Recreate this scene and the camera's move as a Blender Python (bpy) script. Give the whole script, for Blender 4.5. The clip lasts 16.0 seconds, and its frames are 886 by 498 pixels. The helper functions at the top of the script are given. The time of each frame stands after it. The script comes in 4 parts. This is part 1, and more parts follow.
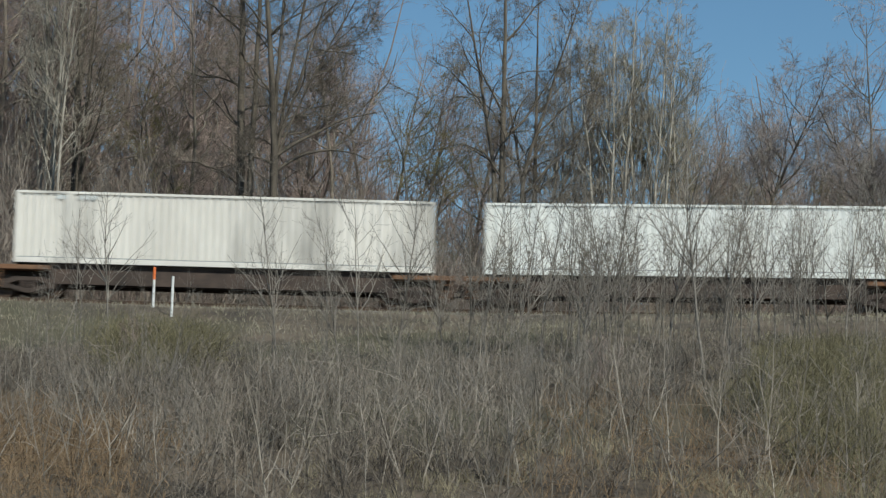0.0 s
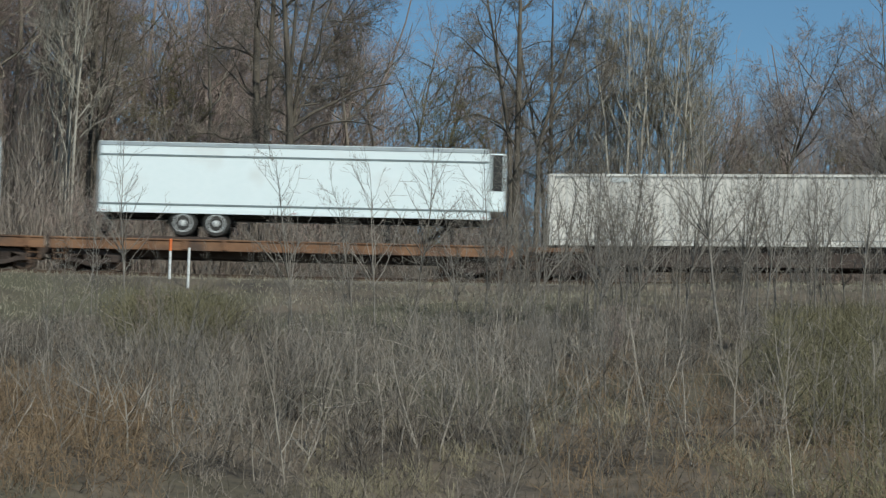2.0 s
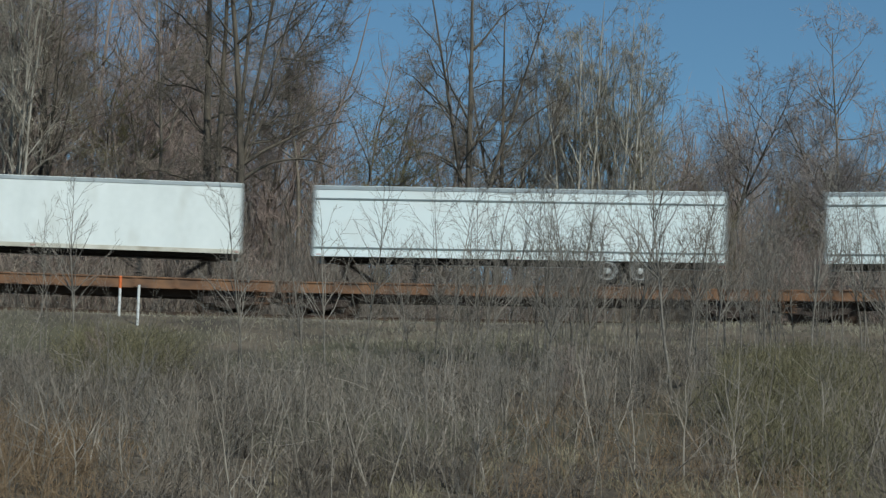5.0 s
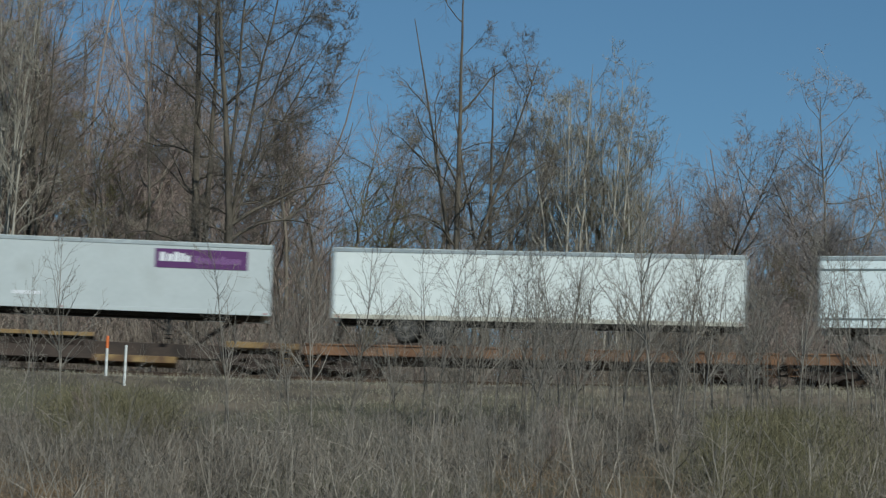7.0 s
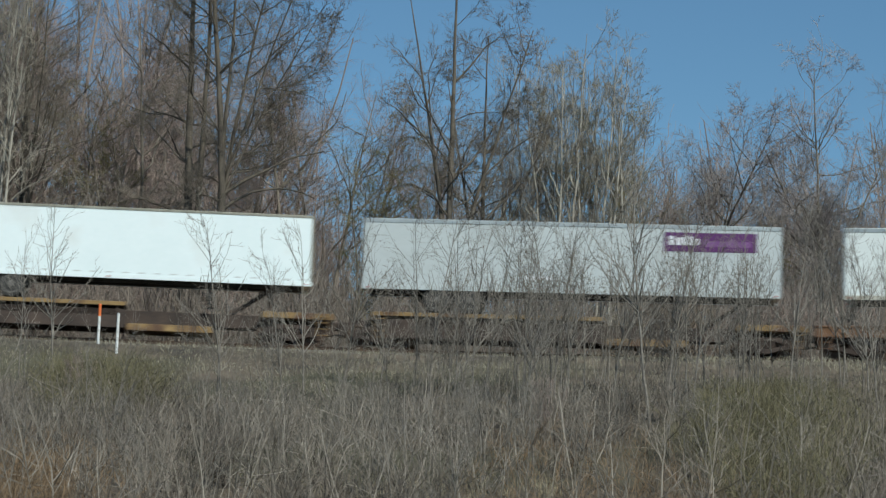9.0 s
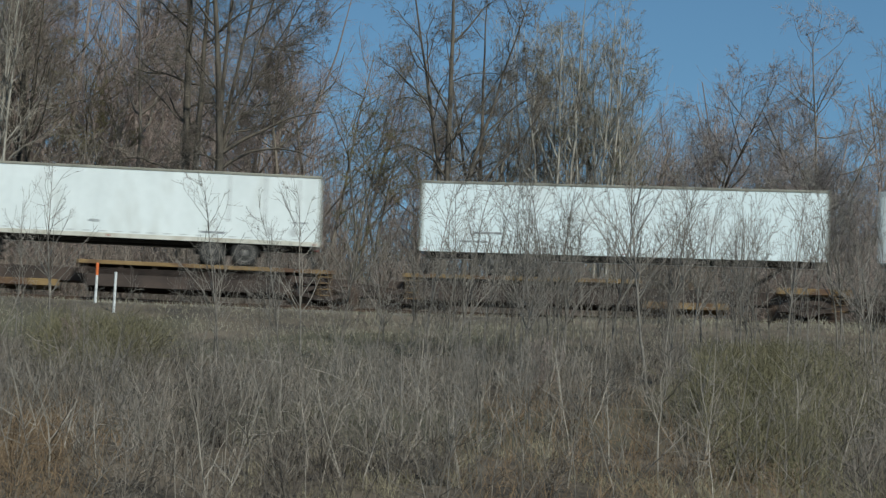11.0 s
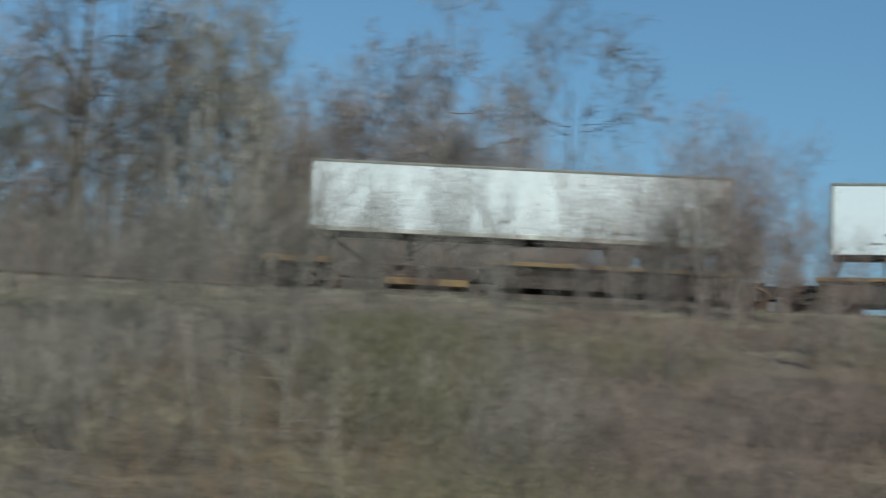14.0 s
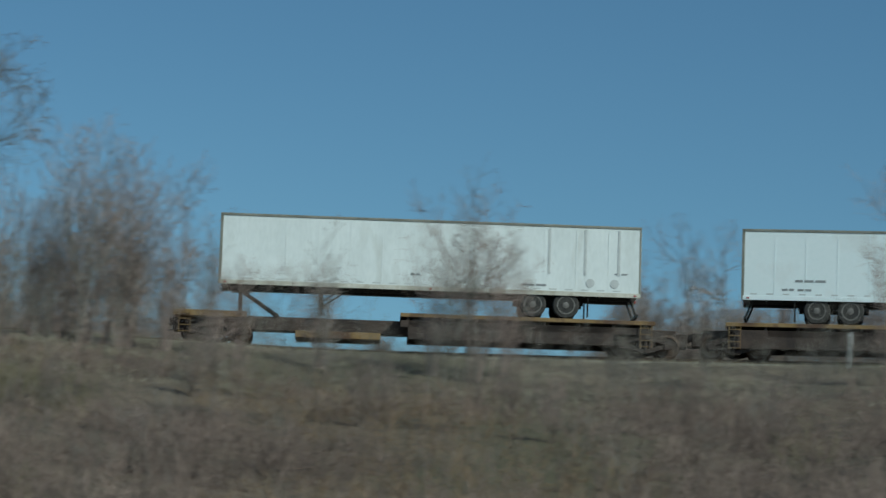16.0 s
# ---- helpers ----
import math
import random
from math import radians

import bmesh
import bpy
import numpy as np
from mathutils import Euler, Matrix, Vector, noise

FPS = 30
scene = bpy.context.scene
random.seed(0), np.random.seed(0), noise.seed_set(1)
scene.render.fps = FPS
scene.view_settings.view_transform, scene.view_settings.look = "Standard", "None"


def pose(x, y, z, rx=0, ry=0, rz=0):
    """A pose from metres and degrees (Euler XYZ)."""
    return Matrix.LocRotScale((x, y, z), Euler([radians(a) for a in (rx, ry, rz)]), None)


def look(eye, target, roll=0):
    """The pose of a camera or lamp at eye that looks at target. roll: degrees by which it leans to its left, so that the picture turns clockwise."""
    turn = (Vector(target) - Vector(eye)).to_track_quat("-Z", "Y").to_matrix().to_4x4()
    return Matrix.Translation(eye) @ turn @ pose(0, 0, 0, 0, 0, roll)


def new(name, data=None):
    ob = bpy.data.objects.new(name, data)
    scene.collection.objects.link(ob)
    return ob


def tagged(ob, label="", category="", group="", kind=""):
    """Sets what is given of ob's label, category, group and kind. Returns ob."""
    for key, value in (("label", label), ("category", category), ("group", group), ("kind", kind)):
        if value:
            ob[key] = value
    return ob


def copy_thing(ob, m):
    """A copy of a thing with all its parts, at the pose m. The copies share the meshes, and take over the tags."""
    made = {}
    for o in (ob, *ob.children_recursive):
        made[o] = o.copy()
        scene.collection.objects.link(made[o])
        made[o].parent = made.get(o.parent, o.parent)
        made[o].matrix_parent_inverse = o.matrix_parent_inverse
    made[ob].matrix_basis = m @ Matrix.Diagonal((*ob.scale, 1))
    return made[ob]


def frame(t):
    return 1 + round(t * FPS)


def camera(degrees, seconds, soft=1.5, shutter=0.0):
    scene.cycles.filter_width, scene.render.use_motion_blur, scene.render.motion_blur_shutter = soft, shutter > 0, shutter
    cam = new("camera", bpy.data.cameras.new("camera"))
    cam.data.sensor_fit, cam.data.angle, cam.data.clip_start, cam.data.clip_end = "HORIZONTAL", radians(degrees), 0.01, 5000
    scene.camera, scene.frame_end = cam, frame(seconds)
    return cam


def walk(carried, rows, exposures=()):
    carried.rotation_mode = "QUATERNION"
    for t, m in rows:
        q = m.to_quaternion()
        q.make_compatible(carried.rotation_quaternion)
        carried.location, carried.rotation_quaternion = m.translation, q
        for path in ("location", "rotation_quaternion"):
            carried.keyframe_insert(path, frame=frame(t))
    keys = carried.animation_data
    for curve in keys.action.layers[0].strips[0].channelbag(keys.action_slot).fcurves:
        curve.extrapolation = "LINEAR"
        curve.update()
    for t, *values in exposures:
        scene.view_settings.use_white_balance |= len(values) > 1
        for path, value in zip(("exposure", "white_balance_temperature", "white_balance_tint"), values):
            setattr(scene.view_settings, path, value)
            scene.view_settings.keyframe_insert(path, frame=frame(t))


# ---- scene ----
cam = camera(18, 16.0, soft=1.4, shutter=0.6)

# ---- camera: it stands at the foot of the slope and turns in the hand ----
EYE = Vector((0.0, 0.0, 1.6))


def aim(heading, pitch, roll):
    h, p = radians(heading), radians(pitch)
    way = Vector((math.sin(h) * math.cos(p), math.cos(h) * math.cos(p), math.sin(p)))
    return look(EYE, EYE + way * 100.0, roll)


TURNS = [
    (0.0, 0.000, 6.589, 1.31), (0.5, -0.073, 6.429, 1.30), (1.0, -0.175, 6.214, 1.31), (1.5, -0.322, 6.026, 1.26),
    (2.0, -0.316, 5.978, 1.12), (2.5, 0.109, 6.304, 1.13), (3.0, 0.376, 6.561, 1.13), (3.5, 0.547, 6.649, 1.12),
    (5.8, 0.816, 7.089, 1.55), (6.0, 0.834, 7.423, 1.62), (6.5, 0.824, 7.942, 1.62), (7.0, 0.909, 8.061, 1.58),
    (7.5, 1.023, 8.061, 1.62), (8.0, 1.013, 7.689, 1.72), (8.5, 1.041, 7.541, 1.76), (9.0, 1.076, 7.443, 1.86),
    (9.5, 1.116, 6.846, 1.91), (9.7, 1.162, 6.629, 1.95), (11.8, 1.168, 6.678, 2.42), (12.0, 1.219, 6.702, 2.52),
    (12.5, 1.305, 6.726, 2.50), (13.0, 1.455, 6.590, 2.52), (13.4, 1.700, 6.410, 2.60), (13.5, 2.146, 6.360, 2.66),
    (13.6, 3.154, 6.360, 2.75), (13.7, 4.367, 6.340, 2.85), (13.9, 7.459, 6.310, 3.00), (14.0, 8.738, 6.333, 3.05),
    (14.5, 12.904, 6.458, 2.85), (15.0, 16.565, 6.786, 3.25), (15.5, 18.493, 7.224, 3.40), (16.0, 21.370, 7.554, 3.25)]
walk(cam, [(t, aim(h, p, r)) for t, h, p, r in TURNS],
     exposures=((0.0, 0.03, 6250, 2), (1.5, -0.01, 6150, 1), (3.5, -0.18, 6050, 0), (7.0, -0.22, 6000, -1), (7.5, -0.18, 6000, -1), (8.0, -0.05, 6000, -1), (8.5, 0.03, 6025, 0), (9.0, -0.02, 6050, 0),
                (12.5, -0.15, 6050, 0), (13.0, 0.0, 6050, 0), (13.6, 0.17, 6050, 0), (14.5, 0.0, 5900, -2), (15.3, -0.02, 5800, -4), (16.0, -0.24, 5800, -8)))

# ---- daylight: clear sky, sun behind the camera ----
SUN_AZ, SUN_EL = 152.0, 40.0
world = bpy.data.worlds.new("sky")
scene.world = world
world.use_nodes = True
wn = world.node_tree
sky = wn.nodes.new("ShaderNodeTexSky")
sky.sky_type = "NISHITA"
sky.sun_disc = False
sky.sun_elevation, sky.sun_rotation = radians(SUN_EL), radians(SUN_AZ)
sky.air_density, sky.dust_density, sky.ozone_density = 1.0, 0.0, 3.6
sky.altitude = 1100
tint = wn.nodes.new("ShaderNodeMix")
tint.data_type, tint.blend_type = "RGBA", "MULTIPLY"
tint.inputs[0].default_value = 1.0
tint.inputs[7].default_value = (0.90, 1.0, 1.0, 1.0)
wn.links.new(sky.outputs["Color"], tint.inputs[6])
wn.links.new(tint.outputs[2], wn.nodes["Background"].inputs["Color"])
wn.nodes["Background"].inputs["Strength"].default_value = 0.075
sun = new("sun", bpy.data.lights.new("sun", "SUN"))
sun.data.energy, sun.data.angle, sun.data.color = 3.9, radians(0.5), (1.0, 0.95, 0.87)
sa, se = radians(SUN_AZ), radians(SUN_EL)
sun.matrix_world = look(Vector((math.sin(sa) * math.cos(se), math.cos(sa) * math.cos(se), math.sin(se))) * 300, (0, 0, 0))


# ---- materials ----
def mat(name, low, high, scale=3.0, rough=0.7, metal=0.0, bump=0.15, detail=6.0, fine=12.0, vary=0.0, stretch=(1, 1, 1), per="", dirt=None, dirt_scale=0.5, dirt_at=(0.5, 0.75)):
    m = bpy.data.materials.new(name)
    m.use_nodes = True
    t = m.node_tree
    b = t.nodes["Principled BSDF"]
    b.inputs["Metallic"].default_value = metal
    co = t.nodes.new("ShaderNodeTexCoord")
    mp = t.nodes.new("ShaderNodeMapping")
    mp.inputs["Scale"].default_value = stretch
    t.links.new(co.outputs["Object"], mp.inputs["Vector"])

    def grain(sc, det):
        n = t.nodes.new("ShaderNodeTexNoise")
        n.inputs["Scale"].default_value, n.inputs["Detail"].default_value = sc, det
        t.links.new(mp.outputs["Vector"], n.inputs["Vector"])
        return n
    n1, n2 = grain(scale, detail), grain(scale * fine, 4.0)
    mix = t.nodes.new("ShaderNodeMath")
    mix.operation = "MULTIPLY_ADD"
    mix.inputs[1].default_value, mix.inputs[2].default_value = 0.35, 0.0
    t.links.new(n2.outputs["Fac"], mix.inputs[0])
    add = t.nodes.new("ShaderNodeMath")
    add.operation = "MULTIPLY_ADD"
    add.inputs[1].default_value = 0.65
    t.links.new(n1.outputs["Fac"], add.inputs[0])
    t.links.new(mix.outputs[0], add.inputs[2])
    ramp = t.nodes.new("ShaderNodeValToRGB")
    ramp.color_ramp.elements[0].position, ramp.color_ramp.elements[1].position = 0.36, 0.64
    ramp.color_ramp.elements[0].color, ramp.color_ramp.elements[1].color = (*low, 1), (*high, 1)
    t.links.new(add.outputs[0], ramp.inputs["Fac"])
    out = ramp.outputs["Color"]
    if dirt:
        n3 = grain(dirt_scale, 5.0)
        r3 = t.nodes.new("ShaderNodeValToRGB")
        r3.color_ramp.elements[0].position, r3.color_ramp.elements[1].position = dirt_at
        t.links.new(n3.outputs["Fac"], r3.inputs["Fac"])
        mx = t.nodes.new("ShaderNodeMixRGB")
        mx.inputs["Color2"].default_value = (*dirt, 1)
        t.links.new(r3.outputs["Color"], mx.inputs["Fac"])
        t.links.new(out, mx.inputs["Color1"])
        out = mx.outputs["Color"]
    if vary:
        src = t.nodes.new("ShaderNodeNewGeometry").outputs["Random Per Island"] if per == "island" else t.nodes.new("ShaderNodeObjectInfo").outputs["Random"]
        mr = t.nodes.new("ShaderNodeMapRange")
        mr.inputs["To Min"].default_value, mr.inputs["To Max"].default_value = 1 - vary, 1 + vary
        t.links.new(src, mr.inputs["Value"])
        hs = t.nodes.new("ShaderNodeHueSaturation")
        t.links.new(mr.outputs[0], hs.inputs["Value"])
        t.links.new(out, hs.inputs["Color"])
        out = hs.outputs["Color"]
    t.links.new(out, b.inputs["Base Color"])
    rr = t.nodes.new("ShaderNodeMapRange")
    rr.inputs["To Min"].default_value, rr.inputs["To Max"].default_value = max(rough - 0.12, 0.05), min(rough + 0.12, 1)
    t.links.new(n2.outputs["Fac"], rr.inputs["Value"])
    t.links.new(rr.outputs[0], b.inputs["Roughness"])
    if bump:
        bp = t.nodes.new("ShaderNodeBump")
        bp.inputs["Strength"].default_value, bp.inputs["Distance"].default_value = bump, 0.02
        t.links.new(add.outputs[0], bp.inputs["Height"])
        t.links.new(bp.outputs["Normal"], b.inputs["Normal"])
    return m


M_SOIL = mat("soil_and_dead_grass", (0.042, 0.033, 0.023), (0.17, 0.13, 0.09), 0.35, 0.95, bump=0.6, fine=14, dirt=(0.09, 0.08, 0.045), dirt_scale=0.07, dirt_at=(0.5, 0.62))
M_BALLAST = mat("ballast", (0.075, 0.068, 0.06), (0.19, 0.17, 0.15), 5.0, 0.95, bump=0.9, fine=3, dirt=(0.10, 0.085, 0.06), dirt_scale=0.4, dirt_at=(0.45, 0.65))
M_RAIL = mat("rail_steel", (0.06, 0.04, 0.03), (0.14, 0.09, 0.06), 2.0, 0.55, 0.6, bump=0.1)
M_SLEEPER = mat("sleeper_wood", (0.05, 0.04, 0.03), (0.12, 0.09, 0.07), 3.0, 0.9, stretch=(1, 6, 1), vary=0.2)
M_BARK = mat("grey_bark", (0.09, 0.075, 0.058), (0.25, 0.21, 0.162), 1.6, 0.95, bump=0.6, stretch=(3, 3, 0.6), vary=0.18)
M_BARK_DARK = mat("dark_bark", (0.06, 0.05, 0.04), (0.17, 0.14, 0.105), 1.6, 0.95, bump=0.6, stretch=(3, 3, 0.6), vary=0.15)
M_BARK_PALE = mat("pale_bark", (0.22, 0.19, 0.15), (0.55, 0.50, 0.42), 1.2, 0.85, bump=0.3, stretch=(2, 2, 0.8), vary=0.12, dirt=(0.12, 0.10, 0.08), dirt_scale=1.1, dirt_at=(0.52, 0.6))
M_TWIG = mat("grey_twigs", (0.12, 0.098, 0.076), (0.275, 0.228, 0.18), 0.8, 0.9, bump=0, vary=0.2)
M_SHOOT = mat("pale_grey_shoots", (0.09, 0.078, 0.064), (0.32, 0.28, 0.23), 0.4, 0.9, bump=0, fine=6, vary=0.5, per="island")
M_STEM_BROWN = mat("brown_bank_brush", (0.105, 0.076, 0.062), (0.255, 0.188, 0.155), 0.25, 0.9, bump=0, fine=6, vary=0.5, per="island")
M_TWIG_RED = mat("red_brown_twigs", (0.225, 0.167, 0.143), (0.415, 0.32, 0.275), 0.8, 0.9, bump=0, vary=0.2)
M_TWIG_PALE = mat("pale_twigs", (0.19, 0.165, 0.13), (0.42, 0.37, 0.30), 0.8, 0.9, bump=0, vary=0.12)
M_TWIG_OLIVE = mat("olive_twigs", (0.13, 0.115, 0.05), (0.26, 0.22, 0.10), 0.8, 0.9, bump=0, vary=0.12)
# paler mauve-grey: the haze over the farther crowns is put into the twig colour
M_TWIG_HAZED = mat("mauve_grey_twigs", (0.19, 0.158, 0.145), (0.39, 0.335, 0.31), 0.8, 0.9, bump=0, vary=0.12)
M_TWIG_BROWN = mat("brown_twigs", (0.17, 0.132, 0.096), (0.34, 0.268, 0.20), 0.8, 0.9, bump=0, vary=0.15)
M_STEM = mat("thicket_stems", (0.08, 0.066, 0.052), (0.25, 0.21, 0.17), 0.25, 0.9, bump=0, fine=6, vary=0.55, per="island")
M_VERGE = mat("verge_grass", (0.19, 0.172, 0.125), (0.36, 0.325, 0.24), 0.3, 0.95, bump=0, vary=0.35, per="island")
M_STRAW = mat("straw_grass", (0.15, 0.128, 0.082), (0.33, 0.285, 0.19), 0.4, 0.95, bump=0, vary=0.35, per="island")
M_SAPLING = mat("grey_sapling_bark", (0.10, 0.088, 0.074), (0.315, 0.278, 0.235), 0.9, 0.9, bump=0.1, vary=0.15)
M_UNDER = mat("undergrowth_twigs", (0.13, 0.106, 0.086), (0.30, 0.25, 0.205), 0.06, 0.9, bump=0, fine=4, vary=0.4, per="island")
M_HAZE = mat("far_wood_twigs", (0.18, 0.142, 0.12), (0.365, 0.292, 0.252), 0.06, 0.9, bump=0, fine=4, vary=0.3, per="island")
M_STEM_OLIVE = mat("olive_brush", (0.095, 0.083, 0.045), (0.205, 0.178, 0.10), 0.5, 0.9, bump=0, vary=0.4, per="island")
M_STEM_RUST = mat("rust_brown_brush", (0.125, 0.083, 0.048), (0.255, 0.175, 0.102), 0.5, 0.9, bump=0, vary=0.4, per="island")
M_GRASS = mat("dead_grass", (0.075, 0.062, 0.042), (0.19, 0.158, 0.11), 0.3, 0.95, bump=0, vary=0.45, per="island")
M_WHITE = mat("white_trailer_paint", (0.76, 0.83, 0.83), (0.82, 0.875, 0.875), 0.5, 0.42, bump=0.02, dirt=(0.66, 0.67, 0.64), dirt_scale=0.5, dirt_at=(0.55, 0.8))
M_EMBLEM = mat("faded_grey_paint", (0.50, 0.51, 0.50), (0.60, 0.61, 0.59), 4.0, 0.6, bump=0.0)
M_WHITE_OLD = mat("weathered_white_panels", (0.70, 0.73, 0.71), (0.83, 0.86, 0.84), 0.7, 0.5, bump=0.03, stretch=(1, 1, 0.35), dirt=(0.50, 0.49, 0.43), dirt_scale=0.8, dirt_at=(0.54, 0.82))
M_GRIME = mat("grimy_lower_rail", (0.46, 0.43, 0.35), (0.68, 0.65, 0.57), 1.2, 0.6, bump=0.03, dirt=(0.34, 0.29, 0.21), dirt_scale=1.4, dirt_at=(0.5, 0.72))
M_CREAM = mat("dirty_cream_container_paint", (0.62, 0.585, 0.53), (0.76, 0.72, 0.66), 0.5, 0.6, bump=0.03, stretch=(1, 1, 0.25), dirt=(0.33, 0.31, 0.28), dirt_scale=0.4, dirt_at=(0.56, 0.74))
M_OFFWHITE = mat("off_white_container_paint", (0.74, 0.74, 0.70), (0.82, 0.82, 0.79), 0.6, 0.55, bump=0.03, stretch=(1, 1, 0.3), dirt=(0.55, 0.53, 0.47), dirt_scale=0.6, dirt_at=(0.56, 0.82))
M_GREY = mat("grey_white_trailer_paint", (0.47, 0.50, 0.50), (0.54, 0.57, 0.57), 0.5, 0.5, bump=0.02, dirt=(0.38, 0.40, 0.39), dirt_scale=0.5, dirt_at=(0.52, 0.8))
M_STRIP = mat("grey_green_rub_rail", (0.17, 0.20, 0.20), (0.27, 0.31, 0.30), 1.5, 0.45, 0.5, bump=0.02)
M_ALU = mat("aluminium_rail", (0.42, 0.43, 0.42), (0.58, 0.59, 0.57), 1.5, 0.4, 0.7, bump=0.03)
M_TOPRAIL = mat("dull_top_rail", (0.20, 0.19, 0.15), (0.34, 0.32, 0.26), 1.5, 0.5, 0.4, bump=0.03)
M_DARK = mat("black_chassis_steel", (0.018, 0.018, 0.018), (0.05, 0.046, 0.042), 2.0, 0.65, 0.2, bump=0.1)
M_RUST = mat("rusty_orange_brown_steel", (0.15, 0.075, 0.04), (0.29, 0.155, 0.082), 0.9, 0.85, 0.1, bump=0.2, dirt=(0.085, 0.055, 0.04), dirt_scale=0.8, dirt_at=(0.48, 0.66))
M_YELLOW = mat("faded_yellow_brown_paint", (0.20, 0.12, 0.045), (0.33, 0.22, 0.095), 0.9, 0.8, 0.1, bump=0.15, dirt=(0.11, 0.06, 0.035), dirt_scale=1.2, dirt_at=(0.46, 0.62))
M_BROWN = mat("dark_brown_underframe", (0.032, 0.024, 0.02), (0.095, 0.066, 0.052), 1.2, 0.85, 0.1, bump=0.2)
M_TYRE = mat("tyre_rubber", (0.022, 0.020, 0.018), (0.06, 0.055, 0.05), 6.0, 0.85, bump=0.2)
M_HUB = mat("dull_wheel_steel", (0.11, 0.10, 0.09), (0.24, 0.22, 0.20), 3.0, 0.6, 0.3, bump=0.05)
M_HUB_PALE = mat("pale_wheel_steel", (0.50, 0.50, 0.48), (0.70, 0.70, 0.68), 3.0, 0.5, 0.3, bump=0.05)
M_PURPLE = mat("purple_sign_paint", (0.085, 0.018, 0.105), (0.11, 0.026, 0.135), 2.0, 0.45, bump=0.0)
M_SIGN_WHITE = mat("white_sign_paint", (0.70, 0.70, 0.72), (0.78, 0.78, 0.80), 2.0, 0.45, bump=0.0)
M_SIGN_LILAC = mat("lilac_sign_paint", (0.20, 0.09, 0.24), (0.26, 0.12, 0.30), 2.0, 0.45, bump=0.0)
M_INK_SHADE = mat("dark_marking_paint", (0.20, 0.21, 0.21), (0.30, 0.31, 0.31), 4.0, 0.6, bump=0.0)
M_RED = mat("red_lens", (0.30, 0.02, 0.015), (0.42, 0.03, 0.02), 5.0, 0.25, bump=0.0)
M_ORANGE = mat("orange_post_paint", (0.62, 0.13, 0.03), (0.78, 0.20, 0.05), 5.0, 0.5, bump=0.05)
M_POST = mat("white_post_paint", (0.62, 0.62, 0.60), (0.80, 0.80, 0.78), 5.0, 0.5, bump=0.05, dirt=(0.4, 0.38, 0.33), dirt_scale=4.0)


# ---- mesh helpers ----
def part(name, bm, material, parent=None, label="", at=None):
    me = bpy.data.meshes.new(name)
    bm.to_mesh(me)
    bm.free()
    me.materials.append(material)
    ob = new(name, me)
    if parent:
        ob.parent = parent
    if at is not None:
        ob.matrix_basis = at
    return tagged(ob, label)


def share(ob, parent, m):
    """Another piece on the same mesh."""
    o = new(ob.name.split(".")[0], ob.data)
    o.parent = parent
    o.matrix_basis = m
    return tagged(o, ob.get("label", ""))


def box(bm, x0, x1, y0, y1, z0, z1, bevel=0.0):
    r = bmesh.ops.create_cube(bm, size=1.0, matrix=Matrix.LocRotScale(((x0 + x1) / 2, (y0 + y1) / 2, (z0 + z1) / 2), None, (x1 - x0, y1 - y0, z1 - z0)))
    if bevel:
        es = list({e for v in r["verts"] for e in v.link_edges})
        bmesh.ops.bevel(bm, geom=es, offset=bevel, segments=2, affect="EDGES", profile=0.5)
    return bm


def boxes(*rows, bevel=0.0):
    bm = bmesh.new()
    for r in rows:
        box(bm, *r, bevel=bevel)
    return bm


def bar(bm, a, b, w, h=None):
    """A square bar from a to b."""
    a, b = Vector(a), Vector(b)
    d = b - a
    q = d.to_track_quat("Z", "Y").to_matrix().to_4x4()
    bmesh.ops.create_cube(bm, size=1.0, matrix=Matrix.Translation((a + b) / 2) @ q @ Matrix.Diagonal((w, h or w, d.length, 1)))
    return bm


def lathe(bm, rings, n=20, axis="y", centre=(0, 0, 0)):
    """rings: (radius, place along the axis), closed at both ends."""
    loops = []
    for r, h in rings:
        vs = []
        for i in range(n):
            a = 2 * math.pi * i / n
            p = {"y": (r * math.cos(a), h, r * math.sin(a)), "z": (r * math.cos(a), r * math.sin(a), h), "x": (h, r * math.cos(a), r * math.sin(a))}[axis]
            vs.append(bm.verts.new(Vector(p) + Vector(centre)))
        loops.append(vs)
    for p, q in zip(loops, loops[1:]):
        for i in range(n):
            bm.faces.new((p[i], p[(i + 1) % n], q[(i + 1) % n], q[i]))
    bm.faces.new(loops[0])
    bm.faces.new(loops[-1][::-1])
    bmesh.ops.recalc_face_normals(bm, faces=bm.faces)
    return bm


def mesh_of(name, verts, faces, material, smooth=False):
    me = bpy.data.meshes.new(name)
    verts, faces = np.asarray(verts, np.float32), np.asarray(faces, np.int32)
    k = faces.shape[1]
    me.vertices.add(len(verts))
    me.vertices.foreach_set("co", verts.ravel())
    me.loops.add(faces.size)
    me.loops.foreach_set("vertex_index", faces.ravel())
    me.polygons.add(len(faces))
    me.polygons.foreach_set("loop_start", np.arange(0, faces.size, k, dtype=np.int32))
    me.polygons.foreach_set("use_smooth", np.full(len(faces), smooth))
    me.update(calc_edges=True)
    me.validate()
    me.materials.append(material)
    return me


# ---- the railway's line: an arc that runs on into straight tangents ----
MID, NEAR, RADIUS, HALF = 0.2222, 108.6, 122.0, 54.0
CENTRE = np.array([-math.sin(MID), -math.cos(MID)]) * (RADIUS - NEAR)
RAIL_Z = 11.75


def climb(u):
    """The line's rise over its level stretch."""
    u = np.asarray(u, float)
    return 0.0035 * np.clip(u - 10.0, 0, 4.0) ** 2 + 0.028 * np.clip(u - 14.0, 0, 24.0)


